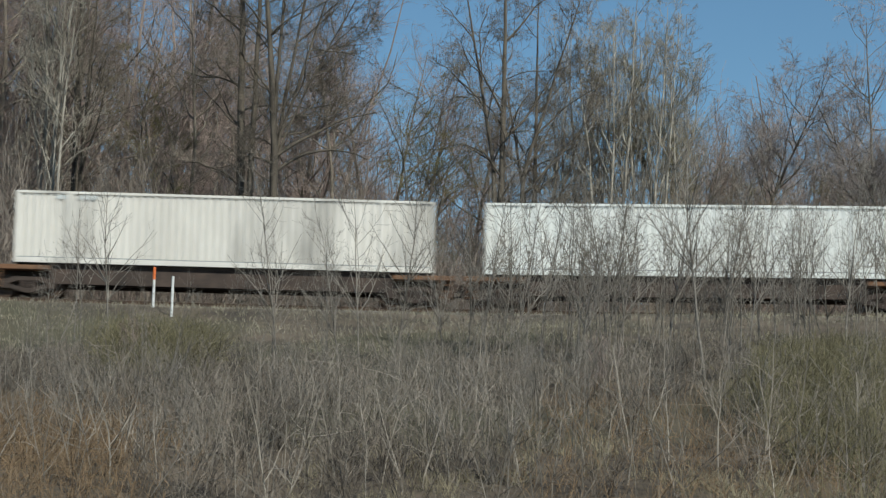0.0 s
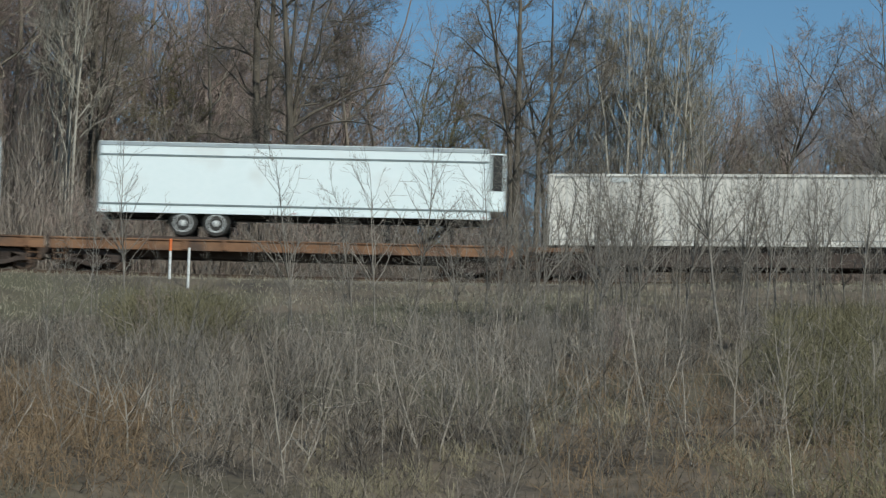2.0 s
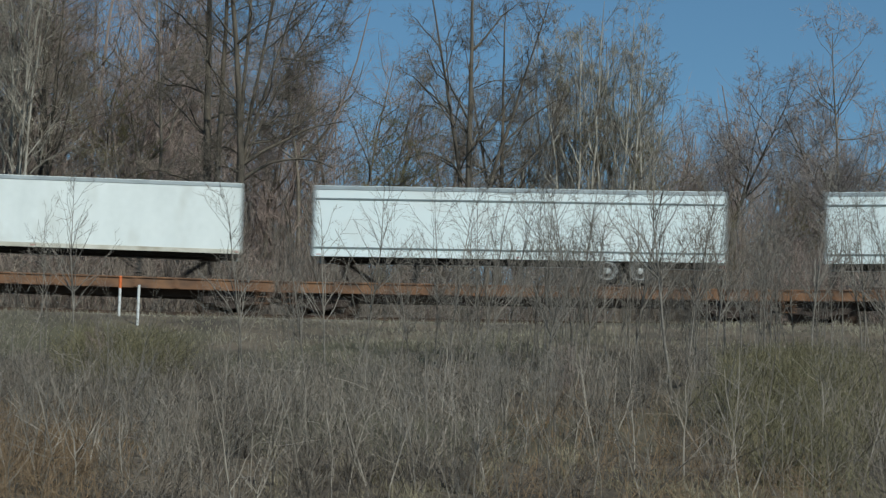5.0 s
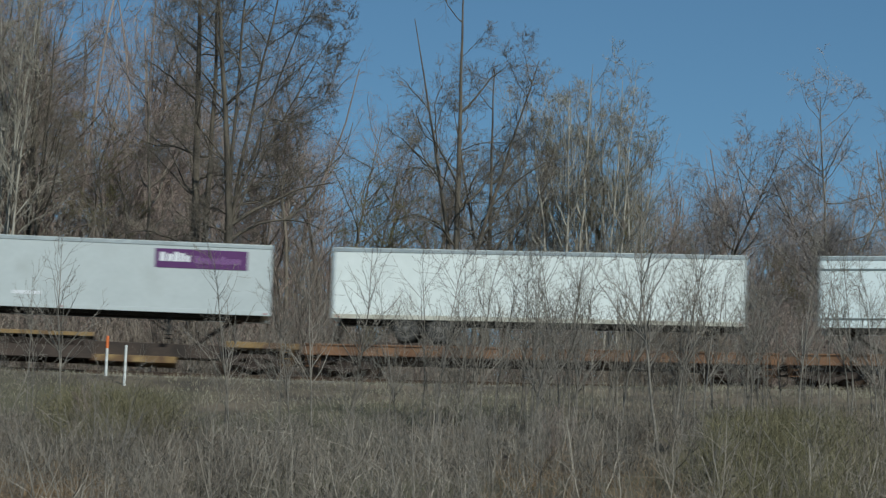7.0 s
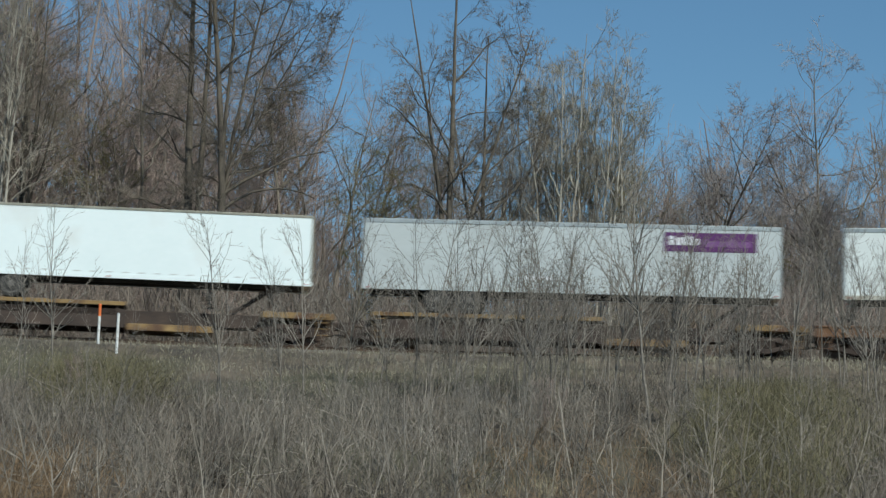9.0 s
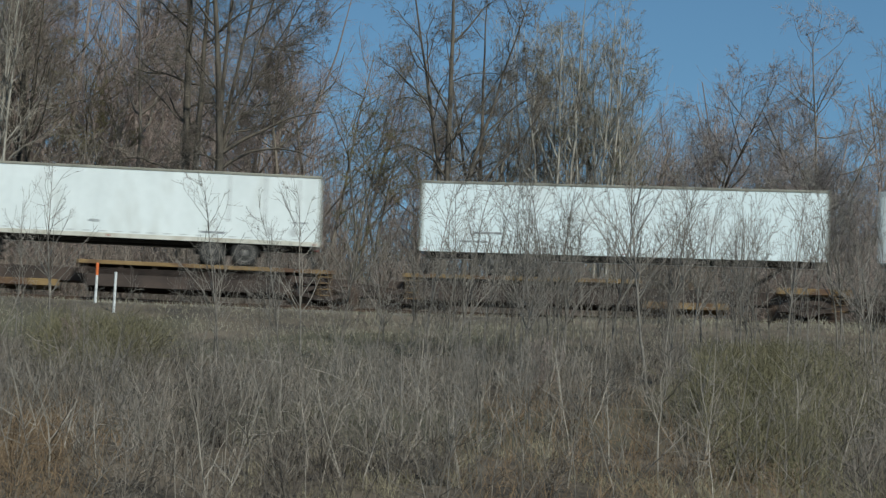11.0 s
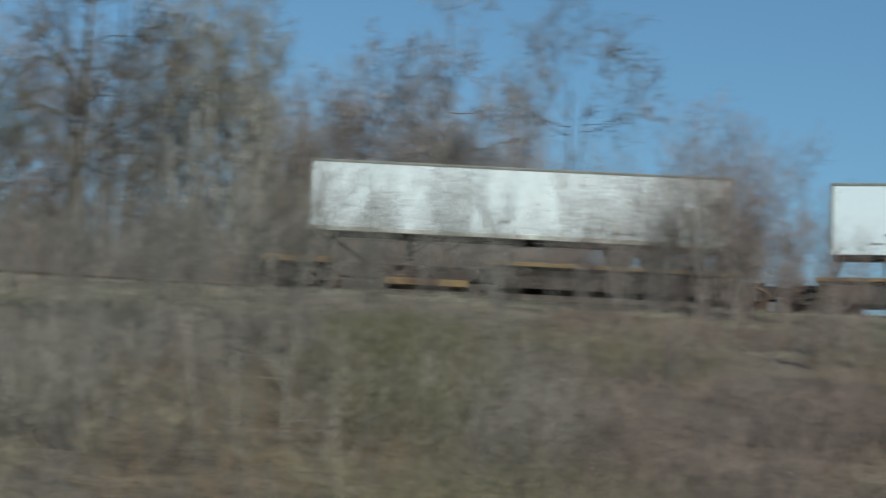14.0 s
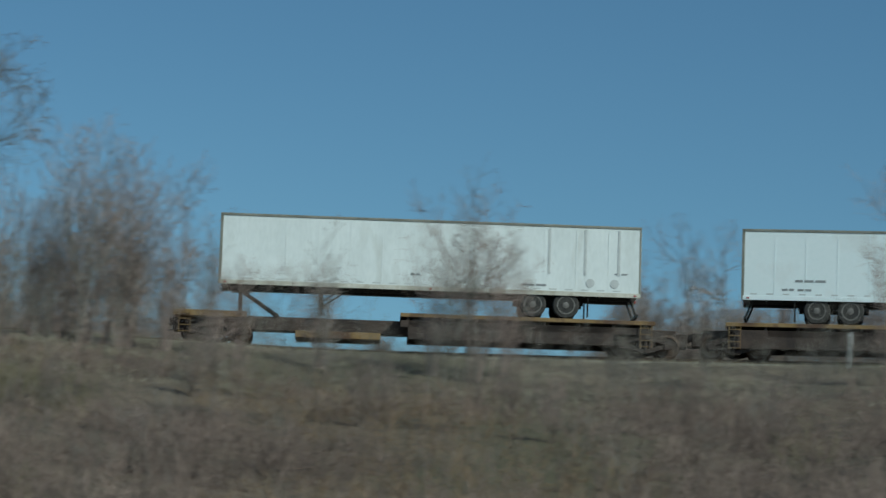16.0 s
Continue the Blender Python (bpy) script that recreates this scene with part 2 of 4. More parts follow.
def line(u, off=0.0):
    """Place and heading at u metres along the line; off: metres towards the camera's side."""
    c = max(-HALF, min(HALF, u))
    a = MID + c / RADIUS
    out, along = np.array([math.sin(a), math.cos(a)]), np.array([math.cos(a), -math.sin(a)])
    p = CENTRE + out * (RADIUS - off) + along * (u - c)
    return p[0], p[1], RAIL_Z + float(climb(u)), math.atan2(along[1], along[0])


def beside(x, y):
    """(u, off) of places in the plan, for arrays."""
    px, py = x - CENTRE[0], y - CENTRE[1]
    a = np.arctan2(px, py) - MID
    a = (a + math.pi) % (2 * math.pi) - math.pi
    u, off = a * RADIUS, RADIUS - np.hypot(px, py)
    for s in (-1, 1):
        e = MID + s * HALF / RADIUS
        out, along = np.array([math.sin(e), math.cos(e)]), np.array([math.cos(e), -math.sin(e)])
        du = px * along[0] + py * along[1]
        far = s * du > 0
        far &= (s * a > HALF / RADIUS)
        u = np.where(far, s * HALF + du, u)
        off = np.where(far, RADIUS - (px * out[0] + py * out[1]), off)
    return u, off


RNG = np.random.default_rng(7)


def bumps(x, y):
    return (np.sin(x * 0.31 + 1.3) * np.cos(y * 0.27 + x * 0.05) * 0.22 + np.sin(x * 0.83 + y * 0.4) * np.sin(y * 0.71 - x * 0.2) * 0.12
            + np.sin(x * 0.11 - y * 0.07) * 0.35)


def height(x, y):
    """The ground: a field at the camera, a long bank up to the railway, and lower land beyond."""
    x, y = np.asarray(x, float), np.asarray(y, float)
    u, off = beside(x, y)
    up = RAIL_Z + climb(u)
    near = np.interp(off, [-60, -14, -5.5, -2.6, 2.6, 6.4, 9.0, 40.0, 62.0, 75.0], [-3.2, -2.4, -1.35, -0.55, -0.55, -0.60, -1.08, -7.2, -10.9, -11.75])
    rough = np.interp(off, [-12, -5, 5, 12], [1.0, 0.0, 0.0, 1.0])
    z = up + near + bumps(x, y) * rough * np.interp(off, [60, 80], [1.0, 0.15])
    return np.where(off > 75, bumps(x, y) * 0.15 + climb(u) * 0, z)


# ---- vectorised branches ----
def unit(v):
    return v / np.maximum(np.linalg.norm(v, axis=-1, keepdims=True), 1e-9)


def grow(start, way, length, k, wander, lift, rng):
    """Polylines (N, k, 3) that wander and bend upwards."""
    n = len(start)
    pts = np.zeros((n, k, 3))
    pts[:, 0] = start
    d = unit(way)
    for i in range(1, k):
        d = unit(d + rng.normal(0, wander, (n, 3)) + np.array([0, 0, lift]))
        pts[:, i] = pts[:, i - 1] + d * (length / (k - 1))[:, None]
    return pts


def tubes(pts, rad, sides):
    """Vertices and quads round polylines (N, k, 3) with radii (N, k)."""
    n, k, _ = pts.shape
    tan = np.zeros_like(pts)
    tan[:, 1:-1] = pts[:, 2:] - pts[:, :-2]
    tan[:, 0], tan[:, -1] = pts[:, 1] - pts[:, 0], pts[:, -1] - pts[:, -2]
    tan = unit(tan)
    ref = np.where(np.abs(tan[..., 2:3]) > 0.9, np.array([1.0, 0, 0]), np.array([0, 0, 1.0]))
    a = unit(np.cross(tan, ref))
    b = np.cross(tan, a)
    th = 2 * math.pi * np.arange(sides) / sides
    v = pts[:, :, None] + rad[:, :, None, None] * (np.cos(th)[:, None] * a[:, :, None] + np.sin(th)[:, None] * b[:, :, None])
    idx = np.arange(n * k * sides).reshape(n, k, sides)
    i2 = np.roll(idx, -1, axis=2)
    q = np.stack([idx[:, :-1], i2[:, :-1], i2[:, 1:], idx[:, 1:]], -1).reshape(-1, 4)
    return v.reshape(-1, 3), q


def joined(sets):
    vs, fs, o = [], [], 0
    for v, q in sets:
        vs.append(v)
        fs.append(q + o)
        o += len(v)
    return np.concatenate(vs), np.concatenate(fs)


def sprout(pts, rad, count, lo, hi, angle, ratio, k, wander, lift, thin, rng, floor=0.006):
    """Children on each polyline: returns their polylines and radii."""
    n, kk, _ = pts.shape
    par = np.repeat(np.arange(n), count)
    s = rng.uniform(lo, hi, len(par)) ** 1.05 * (kk - 1.001)
    i = s.astype(int)
    f = (s - i)[:, None]
    p = pts[par, i] * (1 - f) + pts[par, i + 1] * f
    r = rad[par, i] * (1 - f[:, 0]) + rad[par, i + 1] * f[:, 0]
    tan = unit(pts[par, i + 1] - pts[par, i])
    side = unit(np.cross(tan, rng.normal(0, 1, (len(par), 3))))
    an = np.radians(rng.normal(angle, angle * 0.22, len(par)))[:, None]
    way = tan * np.cos(an) + side * np.sin(an)
    plen = np.linalg.norm(np.diff(pts, axis=1), axis=2).sum(1)[par]
    ln = plen * ratio * rng.uniform(0.6, 1.25, len(par)) * (1.12 - 0.62 * s / kk)
    c = grow(p, way, ln, k, wander, lift, rng)
    r0 = np.maximum(np.minimum(r * 0.75, thin * ln ** 1.15), floor)
    cr = r0[:, None] * np.linspace(1, 0.35, k)[None]
    return c, np.maximum(cr, floor * 0.6)


# ---- ground, track ----
def build_ground():
    e = np.concatenate([[-2500, -1400, -800, -450, -280, -180], np.linspace(-130, 150, 113), [190, 280, 450, 800, 1400, 2500]])
    g = np.concatenate([[-2500, -1200, -500, -200, -80, -40, -10], np.linspace(6, 176, 86), [200, 240, 320, 450, 800, 1400, 2500]])
    X, Y = np.meshgrid(e, g, indexing="ij")
    Z = height(X, Y)
    idx = np.arange(X.size).reshape(X.shape)
    f = np.stack([idx[:-1, :-1], idx[1:, :-1], idx[1:, 1:], idx[:-1, 1:]], -1).reshape(-1, 4)
    ob = new("ground", mesh_of("ground", np.stack([X, Y, Z], -1).reshape(-1, 3), f, M_SOIL, True))
    tagged(ob, "brown winter bank of soil and dead grass", "ground", kind="structure")


def strip(name, offs, zs, u0, u1, step, material, parent=None):
    """A ribbon with the section (offs, zs) along the line."""
    us = np.arange(u0, u1 + step / 2, step)
    v = []
    for u in us:
        for o, z in zip(offs, zs):
            x, y, zz, _ = line(u, o)
            v.append((x, y, zz + z))
    n = len(offs)
    idx = np.arange(len(v)).reshape(len(us), n)
    f = np.stack([idx[:-1, :-1], idx[1:, :-1], idx[1:, 1:], idx[:-1, 1:]], -1).reshape(-1, 4)
    ob = new(name, mesh_of(name, v, f, material))
    ob.parent = parent
    return ob


def build_track():
    tagged(strip("ballast_bed", [4.4, 2.3, 1.9, 0, -1.9, -2.3, -4.4], [-1.1, -0.42, -0.24, -0.22, -0.24, -0.42, -1.1], -330, 330, 2.0, M_BALLAST),
           "grey crushed-stone ballast bed of the railway", "ballast", kind="structure")
    track = new("railway_track")
    tagged(track, "single railway track with dark steel rails", "railway", kind="structure")
    sec_o = [-0.075, -0.075, -0.012, -0.012, -0.036, -0.036, 0.036, 0.036, 0.012, 0.012, 0.075, 0.075, -0.075]
    sec_z = [-0.18, -0.165, -0.15, -0.045, -0.035, 0.0, 0.0, -0.035, -0.045, -0.15, -0.165, -0.18, -0.18]
    for s in (0.755, -0.755):
        tagged(strip("rail", [s - o for o in sec_o], sec_z, -330, 330, 1.5, M_RAIL, track), "dark worn steel rail")
    me = None
    for i in range(280):
        u = -62 + i * 0.55
        x, y, z, h = line(u)
        if me is None:
            sl = part("sleeper", boxes((-0.11, 0.11, -1.3, 1.3, -0.34, -0.18), bevel=0.01), M_SLEEPER, track, at=pose(x, y, z, 0, 0, math.degrees(h)))
            me = sl
        else:
            share(me, track, pose(x, y, z, 0, 0, math.degrees(h)))


build_ground()
build_track()


def on_ground(az, dist):
    """Plan place from the heading (radians) and distance from the camera, with the ground's height."""
    x, y = math.sin(az) * dist, math.cos(az) * dist
    return x, y, float(height(x, y))


# ---- trees ----
def tree_parts(seed, tall, stems, spread, lean, first, twigs, wand=0.07, limb=52, up=0.10, thick=0.016, density=1.0, reach=0.33, kids=None, wave=0.19, stout=1.0):
    rng = np.random.default_rng(seed)
    base = np.zeros((stems, 3))
    base[:, :2] = rng.normal(0, 0.12 * (stems > 1), (stems, 2))
    base[:, 2] = -0.4
    way = np.stack([rng.normal(lean, spread, stems), rng.normal(0, spread, stems), np.ones(stems)], -1)
    ln = tall * rng.uniform(0.8, 1.0, stems)
    ln[0] = tall
    p0 = grow(base, way, ln, 14, wand, 0.05, rng)
    r0 = (thick * ln)[:, None] * np.linspace(1, 0.14, 14)[None] ** 1.1
    r0[:, 0] *= 1.3
    n1, n2, n3 = kids or (int(13 * density), int(8 * density), int(twigs * 1.8))
    p1, r1 = sprout(p0, r0, n1, first, 0.97, limb, reach, 9, wave, up * 1.2, 0.0085 * stout, rng)
    p2, r2 = sprout(p1, r1, n2, 0.12, 0.98, 46, 0.46, 6, wave * 1.1, up * 0.7, 0.0072 * stout, rng)
    p3, r3 = sprout(p2, r2, n3, 0.05, 1.0, 40, 0.58, 4, wave * 0.7, 0.08, 0.0048 * stout, rng, 0.0055)
    trunk = joined([tubes(p0, r0, 8), tubes(p1, r1, 5)])
    crown = joined([tubes(p2, r2, 4), tubes(p3, r3, 3)])
    return trunk, crown


def shaped_parts(seed, stems, limbs, fork, kids, limb=46, reach=0.26, first=0.3, up=0.04, thin=0.0062, wave=0.19, lift=0.03):
    """stems: (foot, lean above the fork, height, radius); limbs: (stem, start height, reach, rise, arch), all in metres.
    The lesser branches sprout from these by chance."""
    rng = np.random.default_rng(seed)
    k0 = 16
    p0, r0 = [], []
    for foot, lean, tall, rad in stems:
        z = np.linspace(-0.4, tall, k0)
        free = np.clip(z - fork, 0, None)
        ease = free * free / (free + 1.2)
        sway = np.cumsum(rng.normal(0, 0.055, (k0, 2)), axis=0) * np.linspace(0.3, 1, k0)[:, None]
        p0.append(np.stack([foot + lean * ease + sway[:, 0], rng.normal(0, 0.07) * ease + sway[:, 1], z], -1))
        r0.append(rad * np.linspace(1.05, 0.12, k0) ** 1.05)
    p0, r0 = np.array(p0), np.array(r0)
    r0[:, 0] *= 1.25
    s = np.linspace(0, 1, 9)[:, None]
    lp, lr = [], []
    for i, z, out, rise, arch in limbs:
        a = np.array([np.interp(z, p0[i, :, 2], p0[i, :, c]) for c in (0, 1, 2)])
        b = a + np.array([out, rng.normal(0, 0.25) * abs(out), rise])
        mid = (a + b) / 2 + np.array([0, 0, 2 * arch])
        q = a * (1 - s) ** 2 + 2 * mid * s * (1 - s) + b * s ** 2
        q[1:] += np.cumsum(rng.normal(0, 0.05, (8, 3)), axis=0)
        lp.append(q)
        lr.append(min(float(np.interp(z, p0[i, :, 2], r0[i])) * 0.7, 0.022 * math.hypot(out, rise) ** 0.9) * np.linspace(1, 0.25, 9))
    n1, n2, n3, n4 = kids
    p1, r1 = sprout(p0, r0, n1, first, 0.98, limb, reach, 9, wave, up, 0.0085, rng)
    if lp:
        p1, r1 = np.concatenate([p1, np.array(lp)]), np.concatenate([r1, np.array(lr)])
    p2, r2 = sprout(p1, r1, n2, 0.3, 0.98, 46, 0.48, 7, wave, up * 0.8, thin, rng)
    p3, r3 = sprout(p2, r2, n3, 0.05, 1.0, 44, 0.62, 5, wave * 0.8, lift, thin * 0.8, rng, 0.0085)
    p4, r4 = sprout(p3, r3, n4, 0.05, 1.0, 42, 0.75, 3, 0.12, lift, 0.004, rng, 0.0072)
    return joined([tubes(p0, r0, 8), tubes(p1, r1, 5)]), joined([tubes(p2, r2, 4), tubes(p3, r3, 3), tubes(p4, r4, 3)])


def tree(name, trunk_mat, crown_mat, label, category="tree", **kw):
    t, c = shaped_parts(**kw) if "limbs" in kw else tree_parts(**kw)
    root = new(name)
    for nm, (v, q), m in (("trunk", t, trunk_mat), ("crown", c, crown_mat)):
        o = new(nm, mesh_of(nm, v, q, m, True))
        o.parent = root
    return tagged(root, label, category)


F = 4950.0      # headings below are given in arcs of 1/F


def place(ob, arc, dist, turn=0.0, scale=1.0, sink=0.0):
    x, y, z = on_ground(arc / F, dist)
    ob.matrix_basis = pose(x, y, z - sink, 0, 0, turn) @ Matrix.Scale(scale, 4)
    return ob


def again(ob, arc, dist, turn, scale, group=""):
    x, y, z = on_ground(arc / F, dist)
    c = copy_thing(ob, pose(x, y, z, 0, 0, turn))
    c.scale = (scale, scale, scale)
    if group:
        c["group"] = group
    return c


def build_trees():
    # the large bare trees behind the line, from the dense wood to the open end
    big = tree("bare_tree", M_BARK_DARK, M_TWIG, "tall dark bare tree with two straight trunks", seed=3, fork=11.0, kids=(20, 8, 6, 4), limb=64, reach=0.19, first=0.36,
               stems=((0.0, -0.03, 27, 0.27), (0.42, 0.03, 25, 0.22)),
               limbs=((0, 10.0, -1.8, -0.4, 0.25), (0, 13.6, -1.5, 1.3, 0.1), (0, 16.2, -2.6, 1.6, 0.2), (1, 15.5, 2.0, 2.4, -0.2), (0, 9.2, -3.2, 0.5, 0.5), (0, 18.5, -2.2, 1.8, 0.2)))
    place(big, -363, 124, 0)
    fork = tree("bare_tree", M_BARK_DARK, M_TWIG, "many-stemmed bare tree with long low limbs", seed=11, fork=9.4, kids=(14, 7, 6, 4), limb=52, reach=0.18, first=0.42,
                stems=((0.0, -0.09, 26, 0.23), (0.06, 0.05, 25, 0.15), (0.1, 0.17, 24, 0.14), (0.12, 0.34, 21, 0.13), (0.14, 0.48, 19, 0.11)),
                limbs=((3, 16.0, 2.4, 2.2, 0.0), (4, 14.6, 2.4, 2.4, 0.0), (4, 16.2, 1.8, 2.0, 0.0), (0, 9.9, 4.1, 1.9, 0.25), (0, 9.2, 4.2, 0.5, 0.75), (0, 9.5, -2.1, -0.3, 0.55), (3, 14.2, 2.6, 0.9, 0.15), (3, 14.6, 3.0, -0.5, 0.45), (2, 15.0, 2.2, 2.4, -0.2),
                       (4, 13.2, 2.0, 1.6, 0.1), (0, 12.6, -1.6, 1.6, 0.1), (0, 15.5, -2.0, 2.0, 0.1), (2, 18.0, 2.2, 1.6, 0.1)))
    place(fork, -309, 121, 0)
    slim = tree("bare_tree", M_BARK, M_TWIG_OLIVE, "slim bare tree with olive twigs", seed=21, fork=7.5, kids=(15, 5, 4, 3), limb=42, reach=0.24, first=0.35,
                stems=((0.0, 0.22, 15.5, 0.11), (-0.25, -0.1, 14, 0.09)), limbs=((0, 10.2, 1.8, 1.5, 0.2), (0, 10.6, -1.7, 1.2, 0.3)))
    place(slim, -50, 128, 0)
    pair = tree("bare_tree", M_BARK_DARK, M_TWIG, "bare spreading tree with brown leaning trunks", seed=36, fork=9.6, kids=(13, 7, 5, 4), limb=54, reach=0.2, first=0.42,
                stems=((0.0, 0.01, 23, 0.23), (-0.3, -0.16, 21, 0.17), (0.95, 0.3, 19, 0.17)),
                limbs=((2, 9.6, 3.5, 4.4, -0.25), (2, 10.6, 2.0, 4.0, -0.2), (0, 12.0, 2.4, 3.4, -0.1), (0, 13.2, -2.0, 2.8, 0.0), (0, 10.3, -2.3, 1.3, 0.5), (2, 12.2, 2.8, 2.4, 0.1), (1, 13.5, -2.2, 2.2, 0.1), (0, 16.5, 2.0, 2.2, 0.1), (1, 16.5, -1.6, 2.0, 0.1)))
    place(pair, 101, 124, 0)
    pale = tree("bare_tree", M_BARK_PALE, M_TWIG_PALE, "pale-barked bare tree with many upright stems", seed=43, fork=7.0, kids=(11, 4, 4, 3), limb=36, reach=0.2, first=0.42, up=0.1, wave=0.17, lift=0.06,
                stems=((-0.75, -0.1, 17.4, 0.10), (-0.25, 0.02, 18.4, 0.11), (0.25, 0.05, 19.0, 0.12), (0.9, -0.03, 18.0, 0.09), (1.6, 0.08, 18.6, 0.10), (2.2, 0.05, 18.8, 0.09), (2.9, -0.02, 17.6, 0.10)),
                limbs=((0, 10.5, -1.8, 3.2, -0.2), (1, 11.5, -1.2, 3.4, -0.2), (4, 11.5, 1.4, 4.0, -0.2)))
    place(pale, 306, 126, 0)
    vase = tree("bare_tree", M_BARK_DARK, M_TWIG_HAZED, "dark bare tree that forks low into a vase", seed=56, fork=9.0, kids=(16, 7, 5, 4), limb=50, reach=0.24, first=0.62,
                stems=((-0.5, 0.45, 16.6, 0.17), (-0.45, 0.26, 16.4, 0.10)),
                limbs=((0, 11.6, -1.7, 2.9, -0.15), (0, 13.2, -0.9, 3.2, -0.2), (0, 13.6, 1.9, 1.7, 0.1), (0, 14.4, 1.6, 1.6, 0.0), (0, 12.6, 1.5, 2.2, -0.1), (1, 12.4, -2.2, 2.4, -0.1)))
    place(vase, 592, 132, 0)
    mast = tree("bare_tree", M_BARK, M_TWIG_HAZED, "thin straight bare tree with a level limb", seed=58, fork=8.0, kids=(18, 6, 5, 3), limb=56, reach=0.24, first=0.5,
                stems=((0.0, -0.05, 18.4, 0.14), (0.4, 0.42, 15.6, 0.13)),
                limbs=((0, 13.4, 3.0, 0.8, -0.15), (0, 14.6, -2.2, 1.6, 0.1), (1, 12.6, 2.0, 1.0, 0.1), (0, 12.2, -1.8, 2.0, 0.0)))
    place(mast, 770, 130, 0)
    lone = tree("bare_tree", M_BARK_DARK, M_TWIG, "lone dark bare tree with a high spreading crown", seed=68, fork=8.5, kids=(2, 9, 6, 5), limb=40, reach=0.12, first=0.3,
                stems=((0.0, -0.04, 13.4, 0.2), (0.35, 0.05, 13.0, 0.16)),
                limbs=((0, 11.4, -2.8, 2.3, -0.4), (1, 11.6, 3.3, 2.4, -0.5), (1, 12.2, 2.5, 3.6, -0.25), (0, 12.0, -2.3, 3.8, -0.25), (0, 12.4, -1.2, 4.5, -0.1), (1, 12.6, 1.5, 4.3, -0.1),
                       (0, 12.8, 0.2, 4.6, 0.0), (1, 11.9, 2.9, 1.3, -0.2), (0, 11.8, -2.7, 1.1, -0.1), (0, 7.6, 1.0, 0.8, -0.2), (0, 6.6, 2.4, 0.9, 0.1)))
    place(lone, 966, 124, 0)
    wood = tree("bare_tree", M_BARK, M_TWIG_RED, "slender bare woodland tree with reddish twigs", seed=91, tall=21, stems=1, spread=0.03, lean=0, first=0.2, twigs=13, thick=0.0085, limb=50, up=0.08, kids=(22, 9, 11))
    place(wood, -560, 140, 0)
    shrub = tree("bare_shrub", M_TWIG, M_TWIG_RED, "bushy reddish bare shrub of many stems", "shrub", seed=75, tall=7.0, stems=12, spread=0.16, lean=0, first=0.15, twigs=7, thick=0.006, limb=28, up=0.15, kids=(8, 5, 6))
    brown = tree("bare_shrub", M_TWIG_BROWN, M_TWIG_BROWN, "tall dense brown bare shrub behind the railway", "shrub", seed=81, tall=8.8, stems=14, spread=0.15, lean=0, first=0.15, twigs=7, thick=0.006, limb=26, up=0.14, kids=(8, 6, 6))
    place(brown, 490, 117, 0)
    for arc, dist, turn, sc in ((445, 118, 70, 0.86), (530, 118, 160, 0.9), (565, 117, 250, 0.7), (395, 118, 300, 0.6)):
        again(brown, arc, dist, turn, sc, "shrubs beside the railway")
    place(shrub, 700, 122, 0)
    rng = np.random.default_rng(5)
    kinds = [big, fork, pair, pale, slim, wood]
    g = "woods behind the railway"
    # the dense wood
    for arc, dist, k, sc in ((-712, 126, 3, 1.1), (-655, 128, 2, 1.0), (-505, 128, 4, 1.0), (-820, 128, 5, 1.0), (-900, 130, 0, 0.9), (-990, 128, 2, 1.1),
                             (-470, 140, 5, 0.95), (-600, 142, 5, 0.9), (-20, 136, 4, 1.0), (160, 128, 2, 0.85), (245, 131, 3, 0.98), (-205, 135, 5, 0.95), (-150, 140, 5, 1.05), (-90, 138, 5, 0.9), (-35, 146, 5, 0.95), (60, 140, 5, 0.85),
                             (350, 131, 3, 1.0), (385, 128, 3, 0.96), (425, 136, 3, 0.8), (318, 129, 4, 1.12), (372, 130, 4, 1.15), (410, 132, 4, 1.05), (450, 138, 5, 0.76), (482, 142, 5, 0.8), (520, 140, 5, 0.76), (640, 142, 5, 0.78), (690, 146, 5, 0.82), (722, 140, 5, 0.74), (850, 140, 5, 0.78), (210, 136, 4, 1.0), (-240, 138, 5, 0.78), (-190, 141, 5, 0.8), (-130, 144, 5, 0.72)):
        again(kinds[k], arc, dist, rng.uniform(0, 360), sc, g)
    for i in range(30):
        again(wood, rng.uniform(-1150, -180), rng.uniform(132, 200), rng.uniform(0, 360), rng.uniform(0.85, 1.3), g)
    for i in range(9):
        again(wood, rng.uniform(-900, -480), rng.uniform(130, 155), rng.uniform(0, 360), rng.uniform(1.15, 1.4), g)
    for i in range(5):
        again(wood, rng.uniform(-950, -420), rng.uniform(128, 140), rng.uniform(0, 360), rng.uniform(1.0, 1.25), g)
    for i in range(4):
        again(wood, rng.uniform(-1050, -420), rng.uniform(140, 180), rng.uniform(0, 360), rng.uniform(1.15, 1.35), g)
    for i in range(12):
        again(wood, rng.uniform(-200, 430), rng.uniform(135, 180), rng.uniform(0, 360), rng.uniform(0.45, 0.75), g)
    for arc, dist, sc in ((500, 140, 0.85), (535, 130, 0.75), (660, 142, 0.9), (690, 136, 0.85), (745, 130, 0.9), (790, 128, 0.8), (840, 136, 0.75), (880, 142, 0.7), (460, 150, 1.1), (820, 150, 1.1)):
        again(vase if rng.uniform() < 0.5 else slim, arc, dist, rng.uniform(0, 360), sc * rng.uniform(0.85, 1.0), g)
    for i in range(14):
        again(wood, rng.uniform(430, 870), rng.uniform(130, 165), rng.uniform(0, 360), rng.uniform(0.52, 0.72), g)
